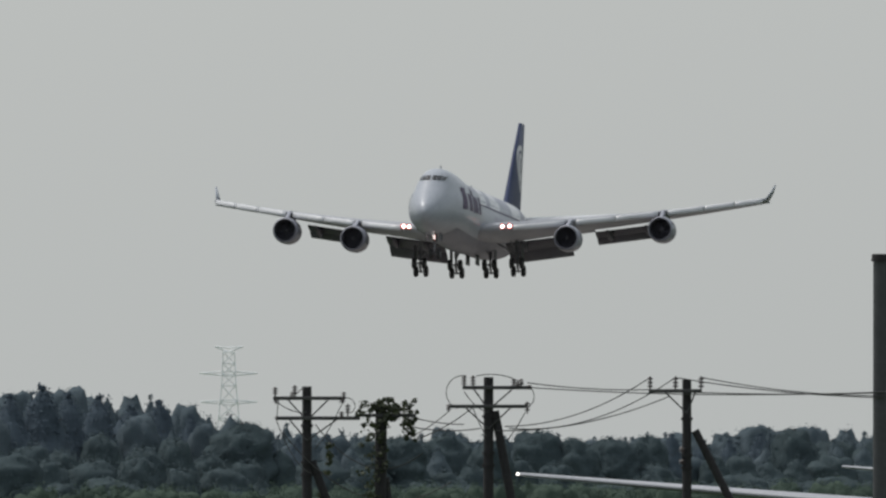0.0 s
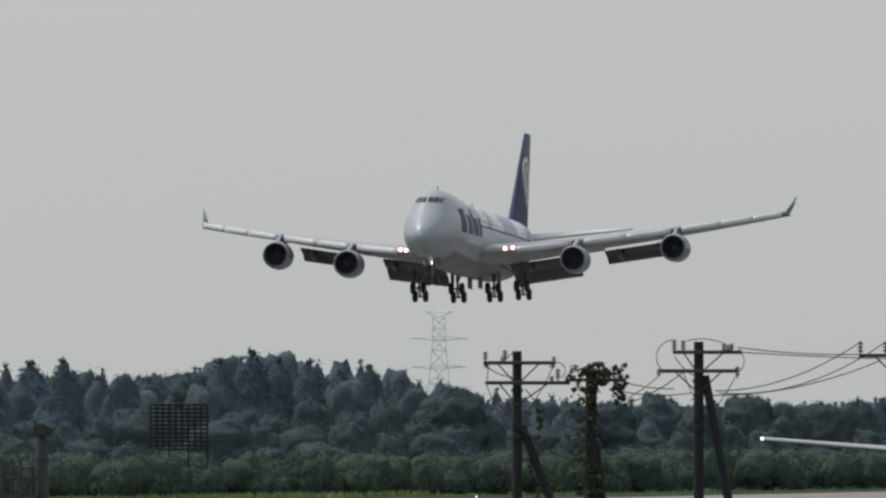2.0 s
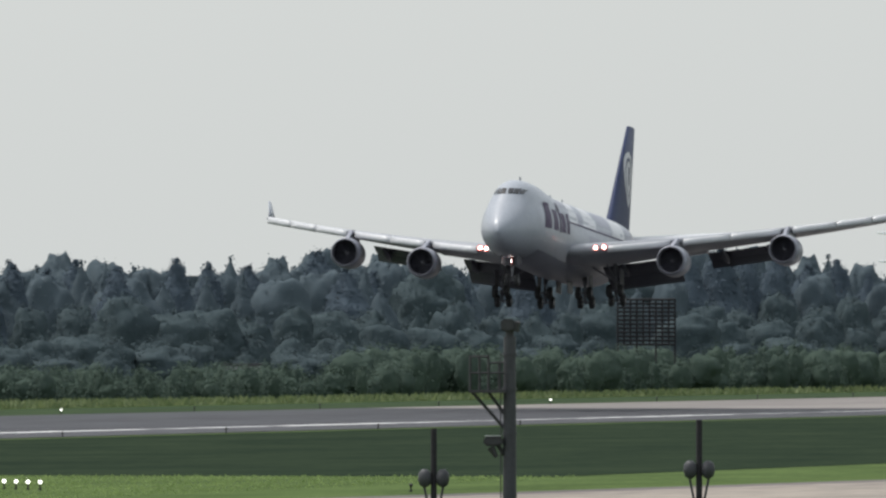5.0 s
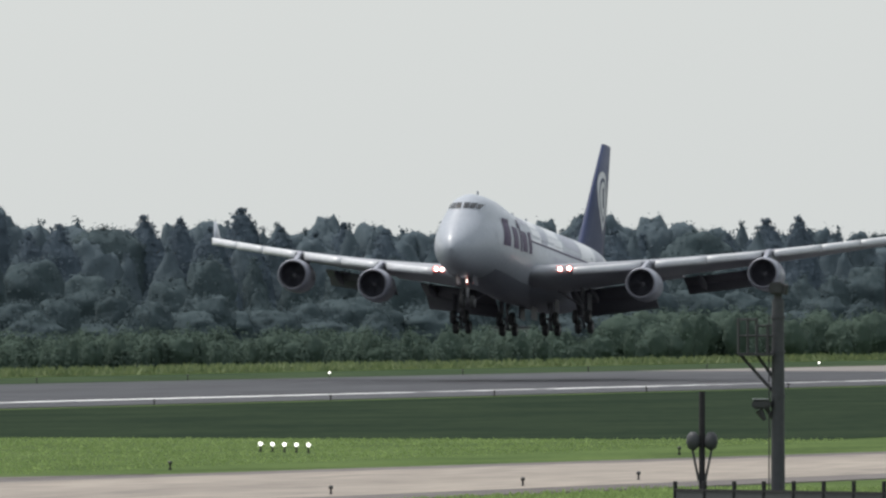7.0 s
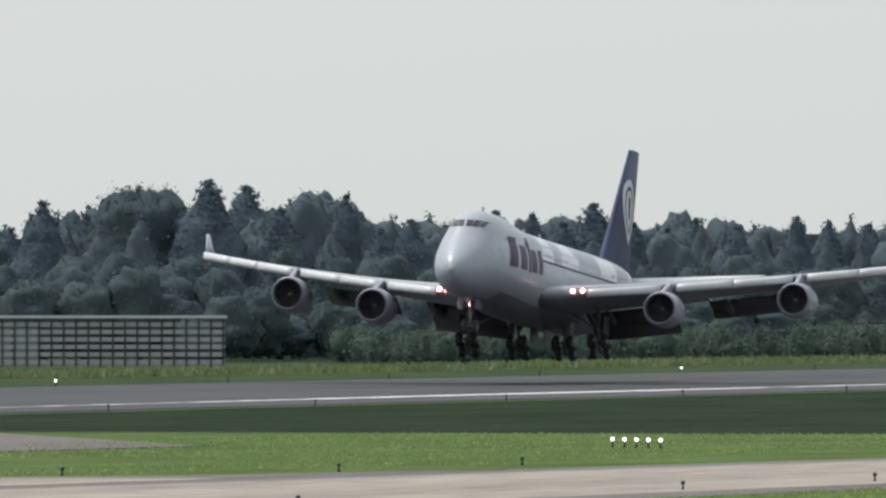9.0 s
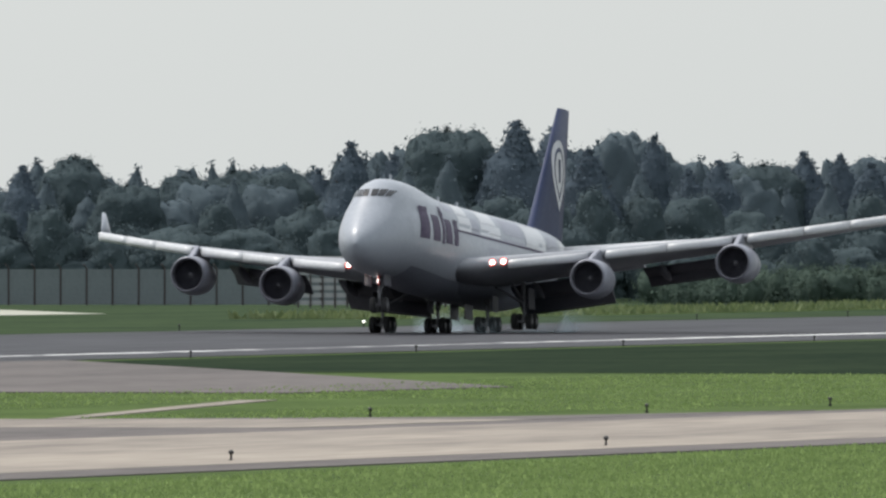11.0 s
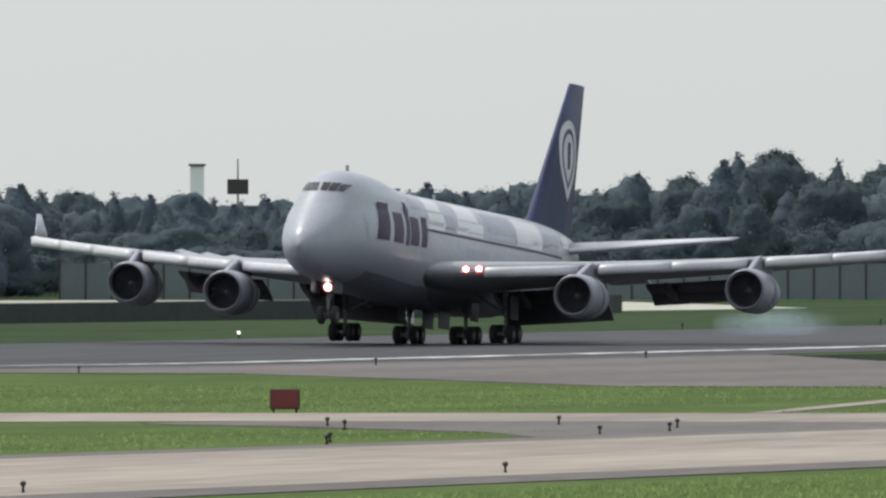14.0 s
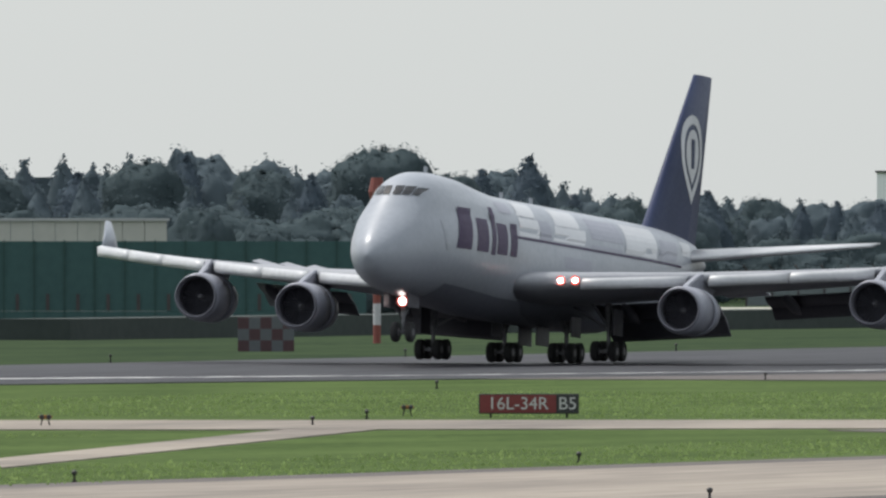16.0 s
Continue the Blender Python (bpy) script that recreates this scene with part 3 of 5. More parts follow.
        bmesh.ops.transform(bm, matrix=Matrix.Translation(o) @ Matrix.Rotation(radians(14), 4, "Y"), verts=bm.verts)
        part("flap_track_fairing", bm, FLAP_DARK, wing, "canoe-shaped fairing, colour darkened for shade", True)
    # spoiler panels on the upper side, each on its own hinge
    for b0, b1 in ((5.2, 7.6), (7.7, 10.2), (13.3, 15.4), (15.5, 17.6), (17.7, 19.8)):
        bc = (b0 + b1) / 2
        x0 = lead(bc) + (trail(bc) - lead(bc)) * 0.68
        o = Vector((x0, -side * bc, wing_z(bc) + 0.36)) - h
        bm = bmesh.new()
        rows = []
        for s in (0.0, 0.8, 1.6):
            rows.append([Vector((lead(b) + (trail(b) - lead(b)) * 0.68 - x0 + s, -side * (b - bc), wing_z(b) - wing_z(bc) - 0.09 * s)) for b in (b0, bc, b1)])
        plate(bm, rows, 0.05)
        sp = part("spoiler", bm, WING_GREY, wing, "light grey spoiler panel, raised after landing")
        sp.location = o
        SPOILERS.append(sp)
    build_engine(wing, hinge, side, 11.95, 24.65, 3.24)
    build_engine(wing, hinge, side, 21.1, 33.55, 4.58)
    # landing lamps in the root
    for b in (5.25, 5.95):
        o = Vector((lead(b) - 0.12, -side * b, wing_z(b) + 0.02)) - h
        bm = bmesh.new()
        lathe(bm, [(0.05, 0.16), (-0.06, 0.145), (-0.10, 0.07), (-0.11, 0.02)], o, "x", 16)
        part("landing_lamp", bm, LAMP_ON, wing, "glowing white landing lamp")
        bm = bmesh.new()
        lathe(bm, [(0.1, 0.28), (0.0, 0.29), (0.0, 0.2), (0.1, 0.19)], o, "x", 16, close=True)
        part("lamp_rim", bm, LAMP_HALO, wing, "red glowing ring imitating the lamp's halo")
    return wing


def build_gear(plane, a, y, lean):
    """A four-wheel main gear; returns its rocking bogie."""
    x = a - A0
    bm = bmesh.new()
    bar(bm, (x, y, 0.75), (x, y, 1.9), 0.13, seg=12)
    bar(bm, (x, y, 1.8), (x + 0.1, y * 0.98, 3.6), 0.2, seg=12)
    bar(bm, (x, y, 2.0), (x - 1.7, y * 0.9, 3.4), 0.09)
    bar(bm, (x, y, 1.9), (x, y * 0.55 - 0.2, 3.3), 0.08)
    part("gear_leg", bm, GEAR, plane, "grey steel main gear leg")
    bm = bmesh.new()
    dy = 0.55 if y > 0 else -0.55
    box(bm, x - 0.9, x + 1.0, y + dy - 0.03, y + dy + 0.03, 1.55, 3.1)
    part("gear_door", bm, FLAP_DARK, plane, "gear door hanging open")
    bm = bmesh.new()
    bar(bm, (-0.86, 0, 0), (0.86, 0, 0), 0.13, seg=10)
    for dx in (-0.74, 0.74):
        bar(bm, (dx, -0.5, 0), (dx, 0.5, 0), 0.09, seg=10)
    bogie = part("bogie", bm, GEAR, plane, "rocking four-wheel bogie")
    bogie.location = (x, y, 0.62)
    for dx in (-0.74, 0.74):
        for dy in (-0.56, 0.56):
            build_wheel(bogie, dx, dy, 0)
    return bogie


def build_airplane():
    plane = empty("cargo_airplane", pose(2322, 369.6, 29), "white four-engined jumbo cargo jet with navy tail, gear down", "airplane")
    # fuselage
    bm = bmesh.new()
    stations = [1.1, 1.18, 1.4, 1.8, 2.2, 2.8, 3.2, 3.6, 4.4, 5.2, 6, 7, 8, 9, 10.5, 12, 13.5, 15, 16.5, 18, 19.5, 21, 22.5, 24, 27, 32, 38, 44, 46, 48, 50, 52, 54, 56, 58, 60, 62, 64, 66, 67.5, 68.6]
    rings = [[bm.verts.new(hull(a, 360 * k / 56)) for k in range(56)] for a in stations]
    for p, q in zip(rings, rings[1:]):
        for i in range(56):
            j = (i + 1) % 56
            bm.faces.new((p[i], p[j], q[j], q[i]))
    bm.faces.new(rings[-1])
    bm.faces.new(rings[0][::-1])
    bmesh.ops.recalc_face_normals(bm, faces=bm.faces)
    fus = part("fuselage", bm, SKIN, plane, "white-painted wide fuselage with a short upper deck hump", True)
    # belly fairing
    bm = bmesh.new()
    rings = []
    for a in (18, 20, 22.5, 26, 31, 36, 40, 43, 45.5):
        k = math.sin(math.pi * (a - 17) / 29.5) ** 0.5
        rings.append([bm.verts.new((a - A0, -(1.0 + 2.55 * k) * math.sin(radians(p)), 4.0 + (-1.9 * k * math.cos(radians(p)) if abs(p) <= 90 else 0.6))) for p in range(-100, 101, 10)])
    for p, q in zip(rings, rings[1:]):
        for i in range(len(p) - 1):
            bm.faces.new((p[i], p[i + 1], q[i + 1], q[i]))
    bmesh.ops.recalc_face_normals(bm, faces=bm.faces)
    part("belly_fairing", bm, BELLY_SHADED, plane, "wing-to-body fairing, its grey darkened for underside shade", True)
    # lower hull patch; its colour holds part of the underside shade
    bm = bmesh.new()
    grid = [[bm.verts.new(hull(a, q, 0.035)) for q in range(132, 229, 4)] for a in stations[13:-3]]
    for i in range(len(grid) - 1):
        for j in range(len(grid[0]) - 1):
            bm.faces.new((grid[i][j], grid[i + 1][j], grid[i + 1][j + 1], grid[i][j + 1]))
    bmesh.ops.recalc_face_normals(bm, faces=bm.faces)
    part("belly", bm, BELLY_SHADED, fus, "belly patch, its grey darkened for underside shade", True)
    # cockpit windows
    for side in (1, -1):
        for p0, p1, top in ((2.5, 14, 9.06), (15.5, 26.5, 9.05), (28, 36, 8.98)):
            bm = bmesh.new()
            grid = [[bm.verts.new(hull(station(p, 8.5 + (top - 8.5) * k), side * p, 0.03)) for p in np.linspace(p0, p1, 5)] for k in (0.0, 0.5, 1.0)]
            for i in range(2):
                for j in range(4):
                    bm.faces.new((grid[i][j], grid[i + 1][j], grid[i + 1][j + 1], grid[i][j + 1]))
            part("cockpit_window", bm, GLASS, fus, "dark cockpit window")
        # brand marks as plain bars
        for a0, a1, z0, z1, s in ((8.9, 11.2, 5.6, 8.1, 1.8), (12.2, 14.4, 5.6, 7.6, 1.3), (14.9, 15.7, 5.5, 8.4, 2.1), (16.1, 18.1, 5.6, 7.5, 1.3), (18.7, 20.0, 5.6, 7.6, 1.4)):
            bm = bmesh.new()
            hull_patch(bm, a0, a1, z0, z1, side, 0.022, s)
            part("lettering_bar", bm, PURPLE, fus, "dark violet lettering bar")
        for mat, lab, quads in ((SKIN_LIGHT, "clean white paint panel", ((21.4, 25.4, 6.95, 8.1, 1.2), (22.6, 26.2, 8.2, 9.1, 1.9), (28.3, 34.6, 7.0, 7.95, 1.3), (29.9, 34.9, 8.0, 9.05, 1.6), (42.9, 49.6, 6.98, 8.9, 2.6), (57.4, 60.5, 7.6, 8.5, 1.0))),
                                (SKIN_GREY, "grey paint panel", ((25.6, 27.9, 6.95, 8.1, 0.9), (29.8, 35.2, 5.45, 6.15, 0.1), (36.0, 42.5, 6.98, 8.8, 1.8), (50.1, 54.5, 7.0, 8.3, 2.2), (18.9, 21.6, 8.2, 8.9, 0.8)))):
            for a0, a1, z0, z1, slant in quads:
                bm = bmesh.new()
                hull_patch(bm, a0, a1, z0, z1, side, 0.016, slant)
                part("paint_panel", bm, mat, fus, lab)
        bm = bmesh.new()
        hull_patch(bm, 20.2, 56, 6.76, 6.9, side, 0.03, 0, 24)
        part("stripe", bm, PURPLE, fus, "thin dark violet stripe")
        # cargo and crew doors
        for a0, a1, z0, z1 in ((7.6, 8.7, 5.45, 7.2), (21, 22.1, 5.45, 7.0), (47, 50.4, 5.5, 6.6)):
            bm = bmesh.new()
            hull_patch(bm, a0, a1, z0, z1, side, 0.012)
            part("cargo_door", bm, SKIN, fus, "closed white door")
    # beacon and blade aerials
    for a in (12, 27, 33):
        bm = bmesh.new()
        p = hull(a, 0)
        box(bm, p.x - 0.25, p.x + 0.35, -0.03, 0.03, p.z - 0.05, p.z + 0.4)
        part("blade_aerial", bm, SKIN, fus)
    # fin
    def fin_half(a, z):
        s0 = (z - 8.0) / 11.2
        le, te = 55.4 + 10.9 * s0, 67.0 + 3.0 * s0
        return (te - le) * foil(max(0, min(1, (a - le) / (te - le))), 0.10)
    bm = bmesh.new()
    loft(bm, [((53.0 - A0, 0, 7.8), 14.0, 0.08, (0, 1, 0), 0), ((55.4 - A0, 0, 8.3), 11.7, 0.10, (0, 1, 0), 0), ((60.9 - A0, 0, 13.8), 7.7, 0.10, (0, 1, 0), 0), ((66.25 - A0, 0, 19.15), 3.7, 0.10, (0, 1, 0), 0)])
    fin = part("tail_fin", bm, NAVY, plane, "navy blue tail fin with a white oval emblem", True)
    for side in (-1, 1):
        def on_fin(ca, cz, da, dz):
            a, z = ca + da, cz + dz
            return Vector((a - A0, side * (fin_half(a, z) + 0.03), z))
        def drop(k):
            """Outline of the emblem: round above, drawn to a point below."""
            c, d = math.cos(k), math.sin(k)
            return c * (1.0 if d > 0 else (1 - abs(d) ** 2.2) ** 0.8 + 0.03), d * (0.85 if d > 0 else 1.15)
        for r0, r1, lab in ((1.0, 0.76, "white emblem ring"), (0.62, 0.0, "white emblem oval")):
            bm = bmesh.new()
            n = 36
            def rim(r):
                return [bm.verts.new(on_fin(65.2, 14.25, 2.5 * r * drop(6.283185 * i / n)[0], 2.75 * r * drop(6.283185 * i / n)[1])) for i in range(n)]
            ringo = rim(r0)
            if r1:
                ringi = rim(r1)
                for i in range(n):
                    j = (i + 1) % n
                    bm.faces.new((ringo[i], ringo[j], ringi[j], ringi[i]))
            else:
                mid = bm.verts.new(on_fin(65.2, 14.25, 0, 0))
                for i in range(n):
                    bm.faces.new((ringo[i], ringo[(i + 1) % n], mid))
            part("emblem", bm, SKIN_LIGHT, fin, lab)
        for ca, w, z0, z1 in ((65.2, 0.4, 13.3, 15.1),):
            bm = bmesh.new()
            v = [bm.verts.new((a - A0, side * (fin_half(a, z) + 0.05), z)) for a, z in ((ca - w, z0), (ca + w, z0), (ca + w, z1), (ca - w, z1))]
            bm.faces.new(v)
            part("emblem_bar", bm, NAVY, fin, "navy emblem bar")
    # tailplane
    for side in (1, -1):
        bm = bmesh.new()
        loft(bm, [((58.8 + 0.80 * b - A0, -side * b, 7.3 + 0.135 * b), 8.4 - 0.53 * b, 0.09, (0, side * 0.13, 1), -0.13) for b in (0.6, 3, 6, 9, 11.05)])
        part("tailplane", bm, WING_LIGHT, plane, "pale horizontal tailplane trimmed nose down", True)
    # nose gear
    bm = bmesh.new()
    x = 8.4 - A0
    bar(bm, (x, 0, 0.6), (x, 0, 1.6), 0.09, seg=12)
    bar(bm, (x, 0, 1.5), (x + 0.15, 0, 3.0), 0.14, seg=12)
    bar(bm, (x, 0, 1.4), (x + 1.3, 0, 2.3), 0.07)
    bar(bm, (x, -0.5, 0.6), (x, 0.5, 0.6), 0.08)
    nose = part("nose_gear", bm, GEAR, plane, "steel nose gear leg with twin wheels")
    for y in (-0.45, 0.45):
        build_wheel(nose, x, y, 0.6, 0.6, 0.38)
    for y in (-0.75, 0.75):
        bm = bmesh.new()
        box(bm, x - 1.6, x + 0.6, y - 0.025, y + 0.025, 2.0, 2.85)
        part("nose_gear_door", bm, FLAP_DARK, plane, "open nose gear door")
    bm = bmesh.new()
    lathe(bm, [(0.3, 0.1), (0.22, 0.3), (0.0, 0.31), (0.0, 0.25), (0.08, 0.1)], (0, 0, 0), "x", 16, close=True)
    lamp = part("taxi_lamp", bm, GEAR, plane, "swivelling taxi lamp housing")
    lamp.location = (x - 0.25, 0, 2.4)
    bm = bmesh.new()
    lathe(bm, [(0.05, 0.23), (-0.04, 0.21), (-0.07, 0.03)], (0, 0, 0), "x", 16)
    part("lens", bm, LAMP_ON, lamp, "glowing white lens")
    bm = bmesh.new()
    lathe(bm, [(0.03, 0.34), (-0.02, 0.34), (-0.02, 0.26), (0.03, 0.26)], (0, 0, 0), "x", 16, close=True)
    part("lamp_rim", bm, LAMP_HALO, lamp, "red glowing ring imitating the lamp's halo")
    bogies = [build_gear(plane, a, y, 0) for a, y in ((31.72, -5.48), (31.72, 5.48), (34.71, -1.93), (34.71, 1.93))]
    bm = bmesh.new()
    for y in (-0.55, 0.55):
        box(bm, 33.0 - A0, 35.6 - A0, y - 0.03, y + 0.03, 1.0, 2.2)
    part("gear_door", bm, FLAP_DARK, plane, "open body gear doors")
    wings = [build_wing(plane, 1), build_wing(plane, -1)]

    return plane, wings, bogies, lamp


PLANE, WINGS, BOGIES, TAXI_LAMP = build_airplane()


# ---- trees ----
def leaf_quads(p, d, size, rng):
    """A small leaf face at each place p, facing roughly along d."""
    n = len(p)
    s = size * rng.uniform(0.5, 1.35, n)
    u = rng.normal(0, 1, (n, 3))
    u -= d * (u * d).sum(1)[:, None] * 0.85
    u /= np.linalg.norm(u, axis=1)[:, None]
    w = np.cross(rng.normal(0, 0.4, (n, 3)) + d * 1.1 + (0, 0, 0.4), u)
    w /= np.linalg.norm(w, axis=1)[:, None] + 1e-6
    return np.stack([p - u * s[:, None], p + w * s[:, None] * 0.7, p + u * s[:, None], p - w * s[:, None] * 0.7], 1).reshape(-1, 3)


def leaf_cloud(centres, radii, per, size, rng, flat=0.8):
    """Small leaf faces on the shells of many clumps."""
    n = len(centres) * per
    c = np.repeat(np.asarray(centres), per, 0)
    r = np.repeat(np.asarray(radii), per)
    d = rng.normal(0, 1, (n, 3))
    d /= np.linalg.norm(d, axis=1)[:, None]
    return leaf_quads(c + d * (r * rng.uniform(0.35, 1.12, n))[:, None] * (1, 1, flat), d, size, rng)


def crown_shell(kind, h, w, seed, around=26, rows=22):
    """The dense body of one crown: an uneven closed surface, as vertices and quads, and its outward directions."""
    v, d = [], []
    for j in range(rows + 1):
        s = j / rows
        for i in range(around):
            a = 2 * math.pi * i / around
            if kind == "cedar":
                r = w * 0.5 * max(0.0, 1 - s ** 2.1) ** 0.85 * (0.75 + 0.25 * min(1, s * 5))
                z = h * (0.04 + 0.96 * s)
                out = Vector((math.cos(a), math.sin(a), 0.35))
            else:
                k = -1.1 + 2.67 * s
                r = w * 0.5 * max(0.0, math.cos(k)) ** 0.7
                z = h * (0.56 + 0.44 * math.sin(k))
                out = Vector((math.cos(a) * math.cos(k), math.sin(a) * math.cos(k), math.sin(k)))
            p = Vector((r * math.cos(a), r * math.sin(a), z))
            o = Vector((seed * 13.7, 0, 0))
            lump = 0.85 * noise.noise(p * 0.35 + o) + 0.6 * noise.noise(p * 0.8 + o) + 0.15 * noise.noise(p * 1.9 + o)
            amp = (0.75 if kind == "cedar" else 1.25) * (0.35 + 0.65 * min(1, r / (w * 0.3)))
            v.append(p + out * (lump * amp * (w / 7)))
            d.append(out.normalized())
    f = [(j * around + i, j * around + (i + 1) % around, (j + 1) * around + (i + 1) % around, (j + 1) * around + i) for j in range(rows) for i in range(around)]
    return np.array(v), np.array(f), np.array(d)


def shell_leaves(shell, count, size, rng, reach=0.35):
    v, _, d = shell
    i = rng.integers(len(v), size=count)
    p = v[i] + d[i] * rng.uniform(-0.1, reach, count)[:, None] + rng.normal(0, 0.17, (count, 3))
    return leaf_quads(p, d[i], size, rng)


def cloud_mesh(name, q, mat, body=None):
    """One mesh of separate leaf quads q and of crown bodies (vertices, quads)."""
    me = bpy.data.meshes.new(name)
    n = len(q) // 4
    v, loops = q, np.arange(4 * n)
    if body is not None:
        v, loops = np.concatenate([q, body[0]]), np.concatenate([loops, body[1].ravel() + 4 * n])
    faces = len(loops) // 4
    me.vertices.add(len(v))
    me.loops.add(len(loops))
    me.polygons.add(faces)
    me.vertices.foreach_set("co", v.astype(np.float32).ravel())
    me.loops.foreach_set("vertex_index", loops.astype(np.int32))
    me.polygons.foreach_set("loop_start", np.arange(0, 4 * faces, 4, dtype=np.int32))
    me.polygons.foreach_set("use_smooth", np.ones(faces, bool))
    me.update(calc_edges=True)
    me.materials.append(mat)
    return me


class Stand:
    """Gathers many crowns into one mesh."""

    def __init__(self, shells, rng):
        self.shells, self.rng, self.v, self.f, self.q, self.n = shells, rng, [], [], [], 0

    def plant(self, x, y, h, w, leaves, size, reach=0.35):
        shell = self.shells[int(self.rng.integers(len(self.shells)))]
        a = self.rng.uniform(0, 6.283)
        turn = np.array(((math.cos(a), -math.sin(a), 0), (math.sin(a), math.cos(a), 0), (0, 0, 1)))
        k = np.array((w, w, h))
        v = (shell[0] * k) @ turn.T + (x, y, 0)
        self.f.append(shell[1] + self.n)
        self.v.append(v)
        self.n += len(v)
        self.q.append(shell_leaves((v, None, shell[2] @ turn.T), leaves, size, self.rng, reach))

    def mesh(self, name, mat):
        return cloud_mesh(name, np.concatenate(self.q), mat, (np.concatenate(self.v), np.concatenate(self.f)))


def build_tree(kind, seed):
    rng = np.random.default_rng(seed)
    h, w = 15.0, (7.0 if kind == "cedar" else 8.5)
    w *= rng.uniform(0.85, 1.2)
    tree = empty("cedar_tree" if kind == "cedar" else "broadleaf_tree", pose(0, 0, 0), "", "tree")
    bm = bmesh.new()
    pts = [(0, 0, -0.3), (rng.normal(0, 0.15), rng.normal(0, 0.15), h * 0.35), (rng.normal(0, 0.25), rng.normal(0, 0.25), h * 0.8)]
    bar(bm, pts[0], pts[1], 0.32, 0.22)
    bar(bm, pts[1], pts[2], 0.22, 0.06)
    shell = crown_shell(kind, h, w, seed)
    for k in range(10):
        z, a = h * (0.2 + 0.065 * k), 2.4 * k
        bar(bm, (pts[1][0] * 0.5, pts[1][1] * 0.5, z * 0.85), (w * 0.3 * math.cos(a), w * 0.3 * math.sin(a), z), 0.09, 0.03, 5)
    part("trunk", bm, BARK, tree)
    q = shell_leaves(shell, 3600, 0.15, rng, 0.25 if kind == "cedar" else 0.35)
    part_mesh("crown", cloud_mesh("crown", q, CEDAR_HAZED if kind == "cedar" else BROAD_HAZED, shell), None, tree)
    return tree


# bearing in degrees and height in metres of the woods' skyline
SKYLINE_EAST = [(7.9, 11.8), (8.22, 13.4), (8.48, 11.9), (8.85, 12.4), (9.4, 12.2), (9.64, 13.4), (9.73, 15.3), (9.93, 16.9), (10.07, 16.3), (10.2, 17.4), (10.32, 16.9), (10.45, 13.8), (10.54, 15.3),
                (10.7, 16.0), (10.74, 14.7), (10.81, 15.8), (11.05, 15.6), (11.28, 16.1), (11.35, 15.0), (11.42, 15.8), (11.52, 15.6), (11.68, 15.0), (11.97, 15.5), (12.14, 15.1), (12.21, 16.2),
                (12.38, 15.2), (12.49, 15.4), (12.57, 14.5), (12.74, 15.9), (12.84, 15.0), (12.88, 17.0), (13.03, 18.0), (13.11, 15.4), (13.17, 17.8), (13.25, 18.2), (13.33, 14.5)]
SKYLINE_WEST = [(13.38, 17.6), (13.46, 17.7), (13.54, 15.9), (13.62, 17.4), (13.69, 16.0), (13.86, 14.1), (14.0, 14.7), (14.06, 14.5), (14.21, 12.6), (14.27, 14.2), (14.35, 13.3), (14.41, 12.6), (14.45, 14.6),
                (14.55, 15.3), (14.6, 13.6), (14.66, 13.1), (14.76, 11.4), (14.85, 12.4), (14.96, 11.6), (15.14, 12.0), (15.31, 10.6), (15.4, 11.5), (15.62, 10.7), (16.14, 10.3), (16.48, 11.3), (16.72, 10.4),
                (16.82, 12.6), (16.88, 11.7), (16.95, 14.3), (17.0, 13.9), (17.1, 12.6), (17.34, 12.9), (17.38, 14.6), (17.42, 12.9), (17.58, 12.1), (17.65, 14.1), (17.8, 13.1), (17.97, 14.7), (18.1, 13.5), (18.26, 14.0), (18.6, 13.4)]
SKYLINE = SKYLINE_EAST + SKYLINE_WEST


def edge_dist(deg):
    return float(np.interp(deg, [6.9, 8.0, 10.3, 11.7, 13.46, 14.67, 15.6, 16.45, 16.9, 17.4, 18.9], [3500, 3100, 2620, 2350, 2200, 2180, 2240, 2260, 1880, 1800, 1700]))


def sky_height(deg):
    return float(np.interp(deg, [p[0] for p in SKYLINE], [p[1] for p in SKYLINE]))


